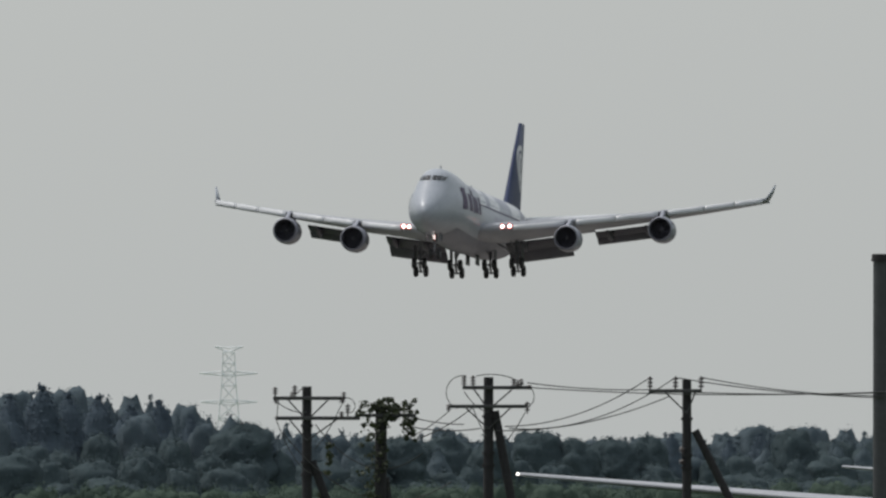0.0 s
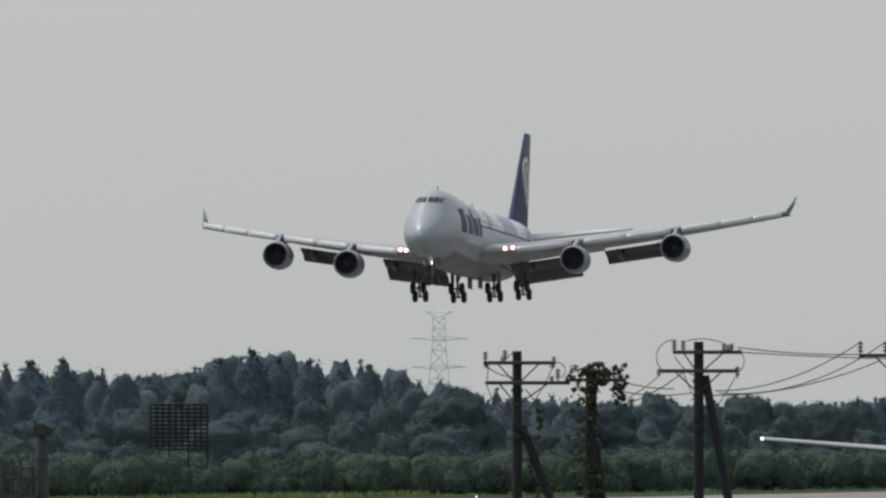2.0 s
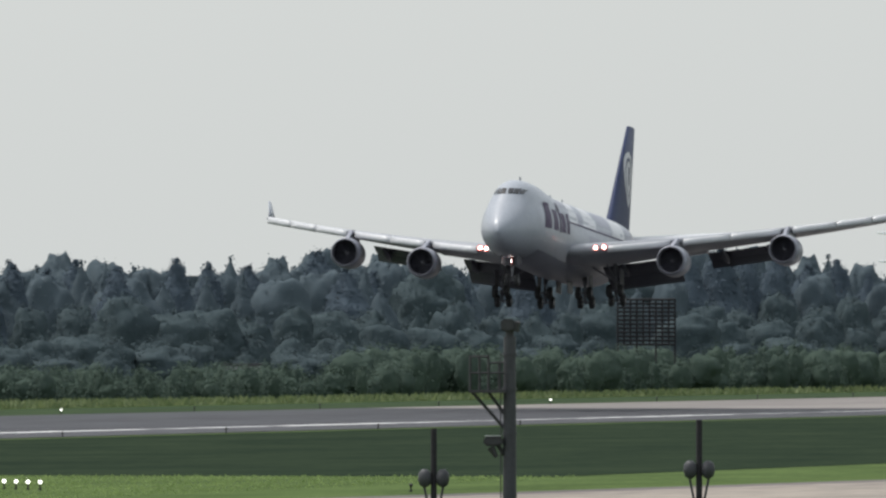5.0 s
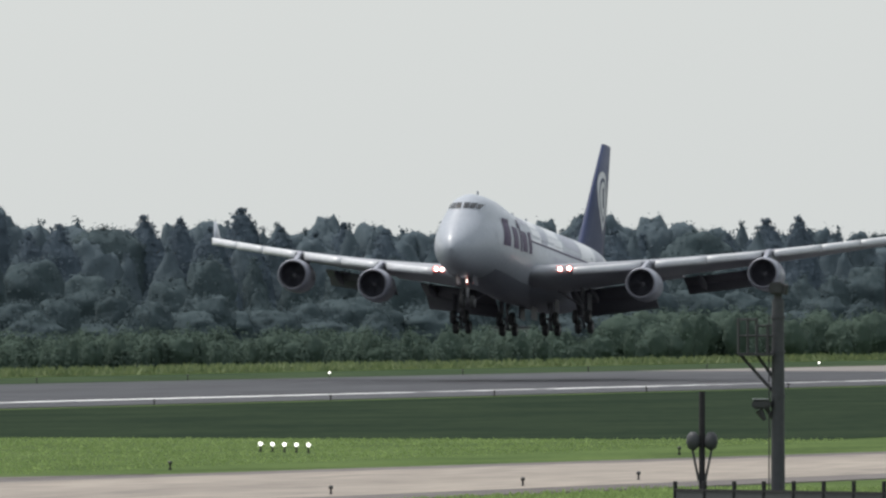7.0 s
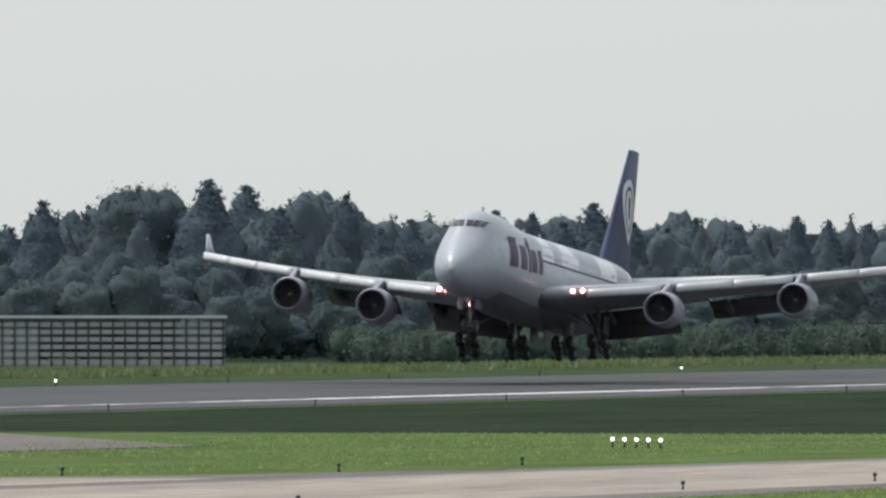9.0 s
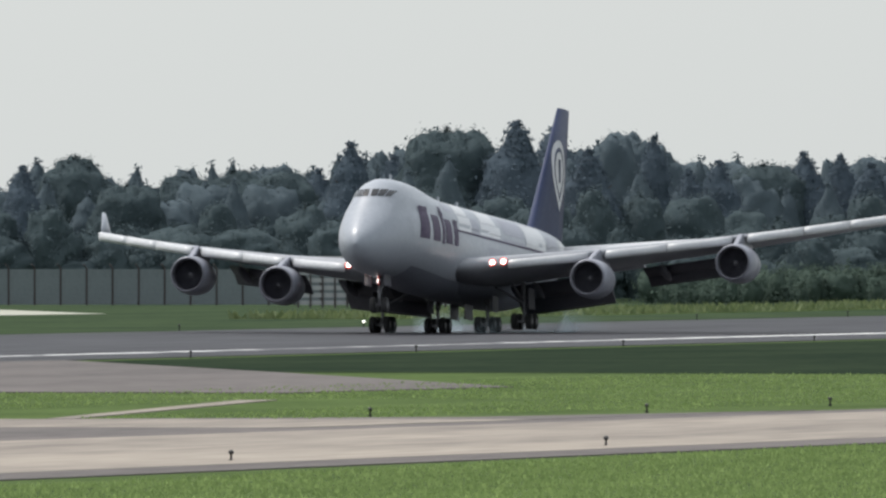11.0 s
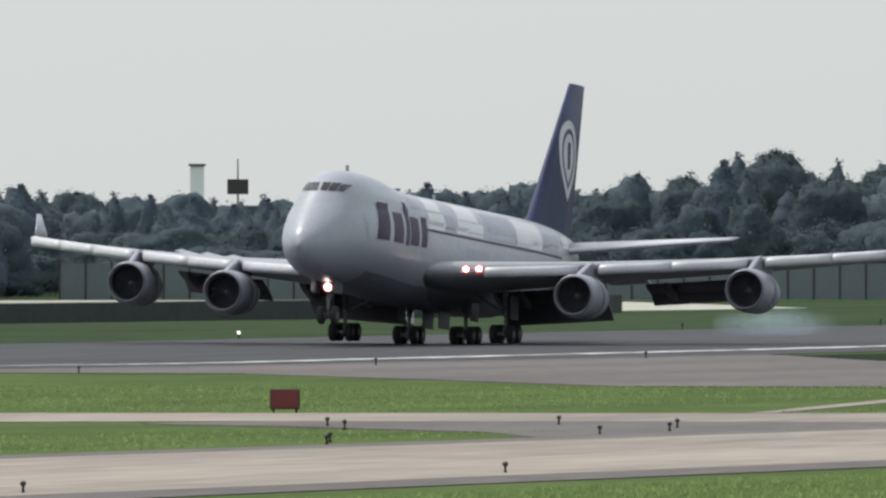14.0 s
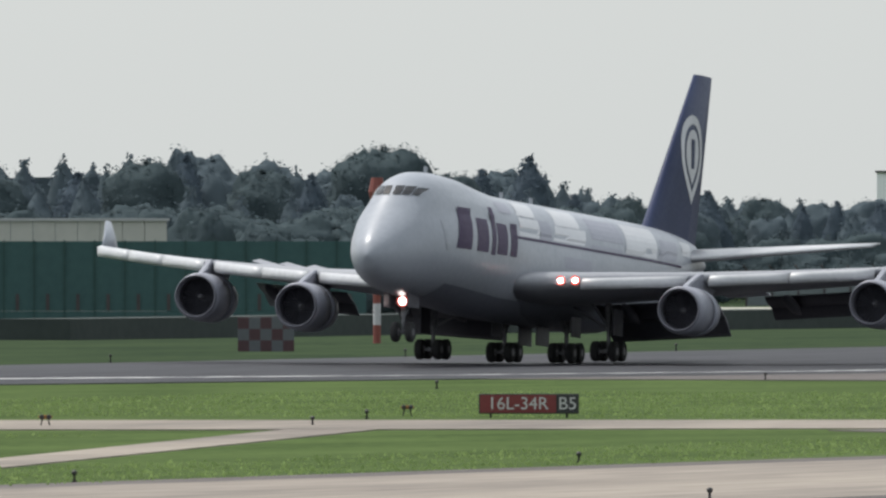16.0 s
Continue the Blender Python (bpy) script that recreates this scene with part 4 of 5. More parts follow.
def plant_woods():
    rng = np.random.default_rng(11)
    cedars = [build_tree("cedar", s) for s in (1, 2, 3, 4)]
    broads = [build_tree("broad", s) for s in (5, 6, 7, 8)]
    made, deg = 0, 7.75
    while deg < 18.75:
        d = edge_dist(deg) + rng.uniform(-25, 45)
        h = sky_height(deg) * rng.uniform(0.88, 0.99)
        near_peak = min(SKYLINE, key=lambda p: abs(p[0] - deg))
        if abs(near_peak[0] - deg) < 0.022:
            h = near_peak[1] * 1.01
        p_cedar = 0.75 if 9.6 < deg < 14 else (0.35 if deg < 16.2 else 0.3)
        kind = cedars if rng.random() < p_cedar else broads
        if abs(near_peak[0] - deg) < 0.022 and rng.random() < 0.8:
            kind = cedars
        src = kind[int(rng.integers(len(kind)))]
        k = h / 15.0
        x, y, _ = bearing(deg, d)
        wide = rng.uniform(0.85, 1.25)
        t = copy_thing(src, Matrix.Translation((x, y, -0.1)) @ Matrix.Rotation(rng.uniform(0, 6.28), 4, "Z"))
        t.scale = (k * wide, k * wide, k)
        tagged(t, "tall dark green cedar in the wood beyond the runway" if kind is cedars else "round dark green broadleaf tree at the wood's edge", "tree", "skyline trees")
        made += 1
        deg += rng.uniform(0.9, 1.3) * 3.9 / d * 57.3 * (0.9 if kind is cedars else 1.35)
    for src in cedars + broads:
        for o in (*src.children, src):
            bpy.data.objects.remove(o)
    # the wood's body: canopy behind and below the skyline
    def shells_of(kind, seeds, h, w, around, rows):
        return [(v / (1, 1, h) / (w, w, 1), f, d) for v, f, d in (crown_shell(kind, h, w, sd, around, rows) for sd in seeds)]
    firs, rounds = shells_of("cedar", (31, 32, 33, 34), 15, 6.4, 22, 18), shells_of("broad", (41, 42, 43, 44, 45), 13, 9, 24, 16)
    back, front = Stand(firs + rounds[:2], rng), Stand(rounds + firs[:1], rng)
    for stand, off, part_h, step in ((back, 75, 1.02, 2.6), (back, 40, 0.98, 3.2), (back, 5, 0.86, 3.8), (front, -30, 0.68, 4.4), (front, -60, 0.5, 4.6), (front, -80, 0.36, 4.8)):
        deg = 7.7
        while deg < 18.8:
            d = edge_dist(deg) + off + rng.uniform(-14, 14)
            # clear of the fence, and of the building behind the barrier
            d = max(d, 2150 if 13.2 < deg < 16.6 else 1690 if deg > 17.9 else 0)
            x, y, _ = bearing(deg, d)
            h = sky_height(deg) * part_h * (rng.uniform(0.88, 1.0) if stand is back else rng.uniform(0.78, 1.06))
            w = rng.uniform(4.5, 7.5) if stand is back else rng.uniform(4, 8.5)
            stand.plant(x, y, h, w, 420 if stand is back else 800, 0.17, 0.35 if stand is back else 0.55)
            deg += step / d * 57.3 * rng.uniform(0.8, 1.3)
    tagged(part_mesh("woods", back.mesh("woods", WOODS_HAZED)), "dense mixed wood beyond the runway, tinted blue-grey for haze", "woods", kind="stuff")
    tagged(part_mesh("woods_edge", front.mesh("woods_edge", BROAD_HAZED)), "lower rounded trees along the wood's edge", "woods", kind="stuff")
    # haze-tinted backing wall, added so that no daylight shows between the stems
    bm = bmesh.new()
    prev = None
    for i in range(56):
        deg = 7.6 + 0.205 * i
        x, y, _ = bearing(deg, edge_dist(deg) + 85)
        h = min(sky_height(deg - 0.1), sky_height(deg), sky_height(deg + 0.1)) * 0.9
        x2, y2, _ = bearing(deg, edge_dist(deg) + 135)
        vs = [bm.verts.new(p) for p in ((x, y, -0.5), (x, y, h), (x2, y2, h * 0.95), (x2, y2, -0.5))]
        if prev:
            for k in range(3):
                bm.faces.new((prev[k], vs[k], vs[k + 1], prev[k + 1]))
        prev = vs
    tagged(part("wood_interior", bm, WOODS_HAZED), "haze-tinted backing wall added to close gaps in the wood", "woods", kind="stuff")
    # shrubs before the wood
    low = Stand(shells_of("broad", (51, 52, 53, 54, 55, 56), 9, 9, 16, 11), rng)
    young = Stand(rounds, rng)
    for _ in range(900):
        deg = rng.uniform(7.8, 12.9)
        d = edge_dist(deg) - rng.uniform(95, 210)
        x, y, _z = bearing(deg, d)
        h = rng.uniform(1.2, 4.6) * (1.15 if deg < 11.2 else 0.75)
        low.plant(x, y, h, h * rng.uniform(0.35, 0.95), 230, 0.17, 0.8)
    for _ in range(420):
        deg = rng.uniform(16.75, 18.8)
        d = max(edge_dist(deg) - rng.uniform(20, 90), 1685 if deg > 17.9 else 0)
        x, y, _z = bearing(deg, d)
        h = rng.uniform(4, 9.5)
        young.plant(x, y, h, h * rng.uniform(0.5, 0.85), 340, 0.18)
    tagged(part_mesh("shrubs", low.mesh("shrubs", SHRUB_HAZED)), "fresh green shrubs and young trees before the wood", "shrubs", kind="stuff")
    tagged(part_mesh("young_trees", young.mesh("young_trees", BROAD_HAZED)), "low green trees crowded behind the barrier", "trees", kind="stuff")
    return made


plant_woods()



# ---- pole line in the foreground; local x is across the view, y away from the stand ----
def facing(x, y, z=0.0):
    return pose(x, y, z, 0, 0, math.degrees(math.atan2(y, x)) - 90)


def insulator(bm, x, z, h=0.28, y=0.0):
    bar(bm, (x, y, z), (x, y, z + h), 0.02)
    for k in range(3):
        bar(bm, (x, y, z + h * (0.25 + 0.25 * k)), (x, y, z + h * (0.4 + 0.25 * k)), 0.075, 0.05, 8)


def tube(bm, pts, r=0.012, seg=5):
    """One unbroken round cable through the points."""
    pts = [Vector(p) for p in pts]
    rings = []
    for i, p in enumerate(pts):
        along = (pts[min(i + 1, len(pts) - 1)] - pts[max(i - 1, 0)]).normalized()
        side = along.cross(Vector((0, 0, 1)))
        side = side.normalized() if side.length > 1e-4 else Vector((1, 0, 0))
        up = side.cross(along)
        rings.append([bm.verts.new(p + side * (r * math.cos(2 * math.pi * k / seg)) + up * (r * math.sin(2 * math.pi * k / seg))) for k in range(seg)])
    for a, b in zip(rings, rings[1:]):
        for k in range(seg):
            bm.faces.new((a[k], a[(k + 1) % seg], b[(k + 1) % seg], b[k]))


def sag(a, b, drop, n=12):
    a, b = Vector(a), Vector(b)
    return [a.lerp(b, i / n) - Vector((0, 0, drop * 4 * (i / n) * (1 - i / n))) for i in range(n + 1)]


def arc(x, z, r, a0, a1, n=10, y=-0.1):
    return [(x + r * math.cos(radians(a0 + (a1 - a0) * i / n)), y, z + r * math.sin(radians(a0 + (a1 - a0) * i / n))) for i in range(n + 1)]


def build_pole(x, y, top, radius, arms, pins, brace, loops, label):
    pole = empty("utility_pole", facing(x, y), label, "utility pole", "pole line")
    bm = bmesh.new()
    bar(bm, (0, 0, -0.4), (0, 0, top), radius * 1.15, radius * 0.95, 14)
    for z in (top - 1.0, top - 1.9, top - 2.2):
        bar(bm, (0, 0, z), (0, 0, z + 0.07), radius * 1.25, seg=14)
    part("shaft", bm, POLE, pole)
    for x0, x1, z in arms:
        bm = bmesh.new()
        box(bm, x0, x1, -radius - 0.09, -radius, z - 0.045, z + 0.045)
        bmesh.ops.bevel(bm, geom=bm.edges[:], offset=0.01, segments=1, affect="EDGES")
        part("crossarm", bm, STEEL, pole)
        for xe in (x0 * 0.6, x1 * 0.6):
            bm = bmesh.new()
            bar(bm, (xe, -radius, z), (0, -radius, z - 0.55), 0.018)
            part("arm_brace", bm, STEEL, pole)
    for px, pz, h in pins:
        bm = bmesh.new()
        insulator(bm, px, pz, h, -radius - 0.04)
        part("insulator", bm, CERAMIC, pole)
    if brace:
        bx, bz, gx = brace
        bm = bmesh.new()
        bar(bm, (bx, 0, bz), (gx, 0, -0.4), radius * 0.85, radius * 1.0, 12)
        part("raking_prop", bm, POLE, pole, "raking prop pole")
    for pts in loops:
        bm = bmesh.new()
        tube(bm, pts)
        part("jumper_cable", bm, CABLE, pole)
    return pole


build_pole(512.9, 85.7, 10.53, 0.12, [(-0.83, 0.93, 10.24), (-0.76, 1.3, 9.75)], [(-0.78, 10.28, 0.24), (-0.76, 10.1, 0.15), (-0.3, 10.28, 0.28), (-0.36, 10.2, 0.2), (0.9, 10.2, 0.2), (0.88, 10.1, 0.16), (-0.74, 9.7, 0.1), (1.0, 9.8, 0.3), (0.85, 9.72, 0.2)],
           (0.12, 8.7, 3.6), [arc(0.98, 10.05, 0.2, -60, 160), sag((-0.8, -0.2, 10.2), (0.0, -0.2, 9.9), 0.1), sag((0.9, -0.2, 10.2), (0.2, -0.2, 9.0), 0.1), sag((0.1, -0.2, 10.5), (-0.3, -0.2, 10.3), -0.08), sag((-0.75, -0.2, 9.7), (0.1, -0.2, 8.4), 0.25), sag((-0.7, -0.1, 10.2), (-0.75, -0.1, 9.7), 0.02)],
           "weathered concrete utility pole, coloured dark as backlit, with two crossarms and raking prop")
build_pole(513.6, 81.3, 10.76, 0.125, [(-0.64, 1.04, 10.5), (-1.0, 0.96, 10.04)], [(-0.6, 10.5, 0.3), (-0.38, 10.5, 0.3), (0.62, 10.5, 0.22), (0.8, 10.52, 0.2), (1.0, 10.45, 0.12), (-0.98, 9.9, 0.2), (0.95, 9.86, 0.3), (0.72, 10.5, 0.16)],
           (0.15, 9.93, 2.1), [arc(-0.62, 10.38, 0.42, 80, 250), arc(0.82, 10.28, 0.3, -70, 60), sag((-0.3, -0.2, 10.78), (0.85, -0.2, 10.6), -0.12), sag((-1.0, -0.2, 9.9), (-1.9, -0.4, 9.3), 0.05), sag((-0.4, -0.2, 10.05), (-0.05, -0.2, 9.3), 0.05), sag((0.9, -0.2, 9.9), (0.45, -0.2, 9.2), 0.04), sag((-0.6, -0.2, 10.4), (0.0, -0.2, 9.9), 0.1)],
           "weathered concrete utility pole, coloured dark as backlit, with looped jumper cables")
build_pole(514.4, 76.5, 10.7, 0.115, [(-0.94, 0.37, 10.42)], [(-0.9, 10.42, 0.36), (-0.28, 10.42, 0.36), (0.35, 10.42, 0.36), (-0.12, 8.6, 0.15), (-0.12, 8.9, 0.15)], (0.2, 9.45, 5.2), [], "weathered concrete utility pole, coloured dark as backlit, with one crossarm")


def build_ivy_pole():
    pole = empty("utility_pole", facing(513.2, 83.9), "old utility pole overgrown with ivy, with raking prop", "utility pole", "pole line")
    bm = bmesh.new()
    bar(bm, (-0.1, 0, -0.4), (0, 0, 10.1), 0.17, 0.14, 12)
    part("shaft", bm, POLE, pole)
    bm = bmesh.new()
    box(bm, -0.65, 0.85, -0.25, -0.16, 9.78, 9.86)
    part("crossarm", bm, STEEL, pole)
    bm = bmesh.new()
    bar(bm, (0.1, 0.1, 8.3), (1.1, 0.1, -0.4), 0.1, 0.12, 10)
    part("raking_prop", bm, POLE, pole)
    rng = np.random.default_rng(21)
    cs, rs = [], []
    for _ in range(60):
        cs.append((rng.normal(0.12, 0.32), rng.normal(-0.1, 0.2), rng.uniform(9.55, 10.2)))
        rs.append(rng.uniform(0.06, 0.15))
    for _ in range(26):
        cs.append((0.7 + rng.normal(0, 0.1), rng.normal(-0.1, 0.1), rng.uniform(9.2, 10.1)))
        rs.append(rng.uniform(0.04, 0.09))
    for _ in range(200):
        z = rng.uniform(0.0, 9.6)
        cs.append((rng.normal(-0.08 + 0.14 * math.sin(z * 2), 0.2), rng.normal(-0.1, 0.16), z))
        rs.append(rng.uniform(0.09, 0.2))
    part_mesh("ivy", cloud_mesh("ivy", leaf_cloud(cs, rs, 14, 0.055, rng), IVY), None, pole, "straggling green ivy leaves")
    return pole


build_ivy_pole()


def ivy_strand():
    rng = np.random.default_rng(22)
    cs = [(0.45 + 0.12 * math.sin(z * 3) + rng.normal(0, 0.05), rng.normal(0, 0.05), z) for z in rng.uniform(0.2, 9.2, 90)]
    ob = part_mesh("ivy_strand", cloud_mesh("ivy_strand", leaf_cloud(cs, [0.09] * 90, 12, 0.05, rng), IVY))
    ob.matrix_world = facing(512.9, 85.7)
    tagged(ob, "hanging strand of ivy beside the utility pole", "ivy")


ivy_strand()


def overhead_cables():
    p1, p2, p3, pe = facing(512.9, 85.7), facing(513.6, 81.3), facing(514.4, 76.5), facing(515.1, 71.6)
    spans = [((p2, (0.95, -0.1, 10.62)), (p3, (-0.9, -0.1, 10.45)), 0.06), ((p2, (1.04, -0.1, 10.5)), (pe, (0, -0.2, 10.4)), 0.12), ((p2, (0.4, -0.1, 9.55)), (p3, (-0.9, -0.1, 10.75)), 0.3),
             ((p2, (0.5, -0.1, 9.5)), (p3, (-0.28, -0.1, 10.75)), 0.4), ((p2, (0.1, -0.1, 9.45)), (p3, (-0.4, -0.1, 10.3)), 0.25), ((p3, (0.37, -0.1, 10.75)), (pe, (0, -0.2, 10.3)), 0.12),
             ((p3, (-0.28, -0.1, 10.75)), (pe, (0, -0.2, 10.25)), 0.1), ((p3, (-0.2, -0.1, 10.4)), (pe, (0, -0.2, 10.38)), 0.05), ((p1, (1.9, -0.1, 10.0)), (p2, (-0.6, -0.1, 9.6)), 0.1),
             ((p1, (2.3, -0.1, 9.6)), (p2, (-0.2, -0.1, 9.5)), 0.1), ((p1, (-0.6, -0.2, 9.4)), (p2, (-0.9, -0.2, 8.2)), 1.0), ((p1, (0.2, -0.2, 9.6)), (p2, (-1.6, -0.2, 8.9)), 0.7), ((p2, (-1.9, -0.2, 9.2)), (p2, (-0.4, -0.2, 10.0)), 0.1)]
    for (ma, a), (mb, b), drop in spans:
        bm = bmesh.new()
        tube(bm, sag(ma @ Vector(a), mb @ Vector(b), drop, 16), 0.014)
        tagged(part("overhead_cable", bm, CABLE), "thin dark overhead cable sagging between the poles", "cable", "overhead cables")


overhead_cables()

big = empty("steel_post", facing(515.1, 71.8), "tall thick dark steel post with a cap", "post")
bm = bmesh.new()
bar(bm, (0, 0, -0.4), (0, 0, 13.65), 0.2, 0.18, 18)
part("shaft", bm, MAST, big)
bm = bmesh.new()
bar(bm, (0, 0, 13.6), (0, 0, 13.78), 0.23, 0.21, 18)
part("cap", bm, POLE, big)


def build_mast():
    mast = empty("camera_mast", facing(510.9, 97.2), "grey steel surveillance mast with caged ladder platform and lamp", "mast")
    bm = bmesh.new()
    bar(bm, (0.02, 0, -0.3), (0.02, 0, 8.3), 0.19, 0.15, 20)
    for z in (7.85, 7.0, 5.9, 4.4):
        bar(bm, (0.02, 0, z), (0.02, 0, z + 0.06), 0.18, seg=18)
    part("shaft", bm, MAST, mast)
    bm = bmesh.new()
    box(bm, -0.2, 0.14, -0.2, 0.15, 8.44, 8.74)
    bmesh.ops.bevel(bm, geom=bm.edges[:], offset=0.04, segments=2, affect="EDGES")
    bar(bm, (0.02, 0, 8.28), (0.02, 0, 8.45), 0.1, seg=12)
    bar(bm, (0.16, -0.05, 8.45), (0.22, -0.1, 8.68), 0.1, 0.07, 10)
    part("camera_head", bm, STEEL, mast, "boxy camera housing")
    bm = bmesh.new()
    for x, zt in ((-0.95, 7.86), (-0.72, 7.86), (-0.5, 7.86), (-0.24, 7.7)):
        for y in (-0.35, 0.35):
            bar(bm, (x, y, 6.98), (x, y, zt), 0.034, seg=6)
    for z in (7.42, 7.82):
        for y in (-0.35, 0.35):
            bar(bm, (-0.95, y, z), (-0.5 if z > 7.6 else -0.1, y, z), 0.03, seg=6)
    bar(bm, (-0.5, -0.35, 7.66), (-0.12, -0.35, 7.68), 0.03, seg=6)
    part("guard_rail", bm, STEEL, mast, "tubular guard rail")
    bm = bmesh.new()
    box(bm, -0.97, -0.08, -0.4, 0.4, 6.93, 7.0)
    part("platform", bm, STEEL, mast)
    for x0, z0, z1 in ((-0.9, 6.95, 6.05), (-0.5, 6.95, 6.4)):
        bm = bmesh.new()
        bar(bm, (x0, 0, z0), (-0.1, 0, z1), 0.045, seg=6)
        part("bracket", bm, STEEL, mast)
    bm = bmesh.new()
    for y in (-0.14, 0.14):
        bar(bm, (-0.2, y, 0.2), (-0.2, y, 7.9), 0.015, seg=6)
    for k in range(25):
        bar(bm, (-0.2, -0.14, 0.4 + 0.3 * k), (-0.2, 0.14, 0.4 + 0.3 * k), 0.012, seg=5)
    part("ladder", bm, STEEL, mast)
    bm = bmesh.new()
    box(bm, -0.62, -0.14, -0.25, 0.1, 5.62, 5.86)
    bmesh.ops.bevel(bm, geom=bm.edges[:], offset=0.05, segments=2, affect="EDGES")
    bar(bm, (-0.3, 0, 5.7), (-0.05, 0, 5.3), 0.05, seg=8)
    bar(bm, (-0.45, -0.1, 5.6), (-0.3, -0.1, 5.35), 0.1, 0.05, seg=8)
    part("floodlight", bm, STEEL, mast, "weathered floodlight housing")
    bm = bmesh.new()
    box(bm, -0.6, -0.2, -0.26, 0.08, 5.863, 5.88)
    part("floodlight_lid", bm, WHITE_PAINT, mast)


build_mast()


def build_speaker_post(x, y, top):
    post = empty("speaker_post", facing(x, y), "dark slim post with twin grey horn housings", "post", "twin horn posts")
    bm = bmesh.new()
    bar(bm, (0, 0, -0.3), (0, 0, top), 0.085, 0.075, 12)
    part("shaft", bm, POLE, post)
    for s in (-1, 1):
        bm = bmesh.new()
        lathe(bm, [(0.0, 0.04), (0.06, 0.13), (0.2, 0.17), (0.36, 0.15), (0.45, 0.06)], (s * 0.22, -0.05, top - 1.45), "z", 14)
        part("horn", bm, MAST, post, "grey bell-shaped housing", True)
        bm = bmesh.new()
        bar(bm, (s * 0.24, -0.05, top - 1.4), (s * 0.08, -0.05, top - 2.2), 0.03, seg=8)
        part("strut", bm, STEEL, post)


build_speaker_post(510.5, 99.0, 6.06)
build_speaker_post(511.7, 92.6, 6.27)


def build_fence_near():
    rng = np.random.default_rng(4)
    base = facing(510.4, 99.65)
    n = 14
    for i in range(n):
        p, q = base @ Vector((0.72 * i, -1.2 * i, 0)), base @ Vector((0.72 * (i + 1), -1.2 * (i + 1), 0))
        th = math.atan2((q - p).y, (q - p).x)
        m = Matrix.Translation(p) @ Matrix.Rotation(th, 4, "Z")
        f = empty("fence_panel", m, "dark steel security fence bay with mesh infill", "fence", "near fence bays")
        w = (q - p).length
        bm = bmesh.new()
        bar(bm, (0, 0, -0.3), (0, 0, 3.85 + 0.012 * i), 0.055, seg=8)
        part("post", bm, POLE, f)
        bm = bmesh.new()
        box(bm, 0.05, w - 0.05, -0.012, 0.012, 0.05, 3.6)
        part("mesh_infill", bm, MAST, f)
        bm = bmesh.new()
        box(bm, 0.05, w - 0.05, -0.03, 0.03, 3.6, 3.67)
        part("top_rail", bm, POLE, f)


build_fence_near()


# ---- airfield lamps, markers and signs ----
def build_lamp(name, x, y, h, lit, label, group):
    ob = empty(name, pose(x, y, 0.04), label, "airfield light", group)
    bm = bmesh.new()
    bar(bm, (0, 0, -0.05), (0, 0, h), 0.05, 0.04, 8)
    bar(bm, (0, 0, -0.05), (0, 0, 0.03), 0.09, seg=8)
    part("stem", bm, POLE, ob)
    bm = bmesh.new()
    lathe(bm, [(0, 0.04), (0.05, 0.09), (0.13, 0.10), (0.18, 0.04)], (0, 0, h), "z", 10)
    part("lens" if lit else "head", bm, WHITE_LAMP if lit else SIGN_BLACK, ob)
    return ob


for i in range(5):
    build_lamp("approach_lamp", 1062 - 1.75 * i, 229 - 1.0 * i, 0.28, True, "small lit white runway lamp on grass", "white lamp row")
for x, y in ((960, 211.3), (847, 179.7), (884, 179.2), (912, 179.7), (1049, 204.6), (801, 213.6), (814, 214.2), (827, 217.3), (737, 184.2), (903, 219.4), (788, 182.2), (925, 212.0), (830, 232.8), (765, 214.6), (683, 185.4), (725, 219.5), (774, 217.0), (819, 229.0), (838, 225.2), (667, 219.4), (853, 270.0), (882, 276.7), (630, 186.5)):
    build_lamp("taxiway_marker", x, y, 0.2, False, "small dark unlit taxiway edge lamp", "taxiway edge lamps")
for i in range(24):
    build_lamp("runway_lamp", 1160 + 60 * i, 399.0, 0.3, i % 4 == 0, "runway edge lamp on a short stem", "runway edge lamps")
    if i < 12:
        build_lamp("runway_lamp", 1040 + 60 * i, 322.5, 0.22, False, "runway edge lamp on a short stem", "runway edge lamps near side")


def build_guard_light(x, y):
    ob = empty("guard_light", facing(x, y, 0.03), "low orange-capped runway guard light on grass", "airfield light", "runway guard lights")
    for dx in (-0.2, 0.2):
        bm = bmesh.new()
        bar(bm, (dx, 0, -0.05), (dx * 0.6, 0, 0.3), 0.03, seg=8)
        part("leg", bm, POLE, ob)
    bm = bmesh.new()
    box(bm, -0.3, 0.3, -0.12, 0.12, 0.28, 0.46)
    bmesh.ops.bevel(bm, geom=bm.edges[:], offset=0.05, segments=2, affect="EDGES")
    part("housing", bm, AMBER, ob, "amber painted housing")
    for dx in (-0.15, 0.15):
        bm = bmesh.new()
        lathe(bm, [(-0.2, 0.09), (-0.12, 0.11), (-0.1, 0.05)], (dx, 0, 0.37), "y", 12)
        part("lens", bm, SIGN_BLACK, ob)


build_guard_light(847, 279.9)
build_guard_light(895, 278.9)


def text_mesh(body, size, mat, parent, m):
    cu = bpy.data.curves.new("lettering", "FONT")
    cu.body, cu.size, cu.extrude, cu.align_x, cu.align_y = body, size, 0.01, "CENTER", "CENTER"
    tmp = bpy.data.objects.new("lettering", cu)
    scene.collection.objects.link(tmp)
    me = bpy.data.meshes.new_from_object(tmp.evaluated_get(bpy.context.evaluated_depsgraph_get()))
    bpy.data.objects.remove(tmp)
    me.materials.clear()
    ob = part_mesh("lettering", me, mat, parent)
    ob.matrix_basis = m
    return ob


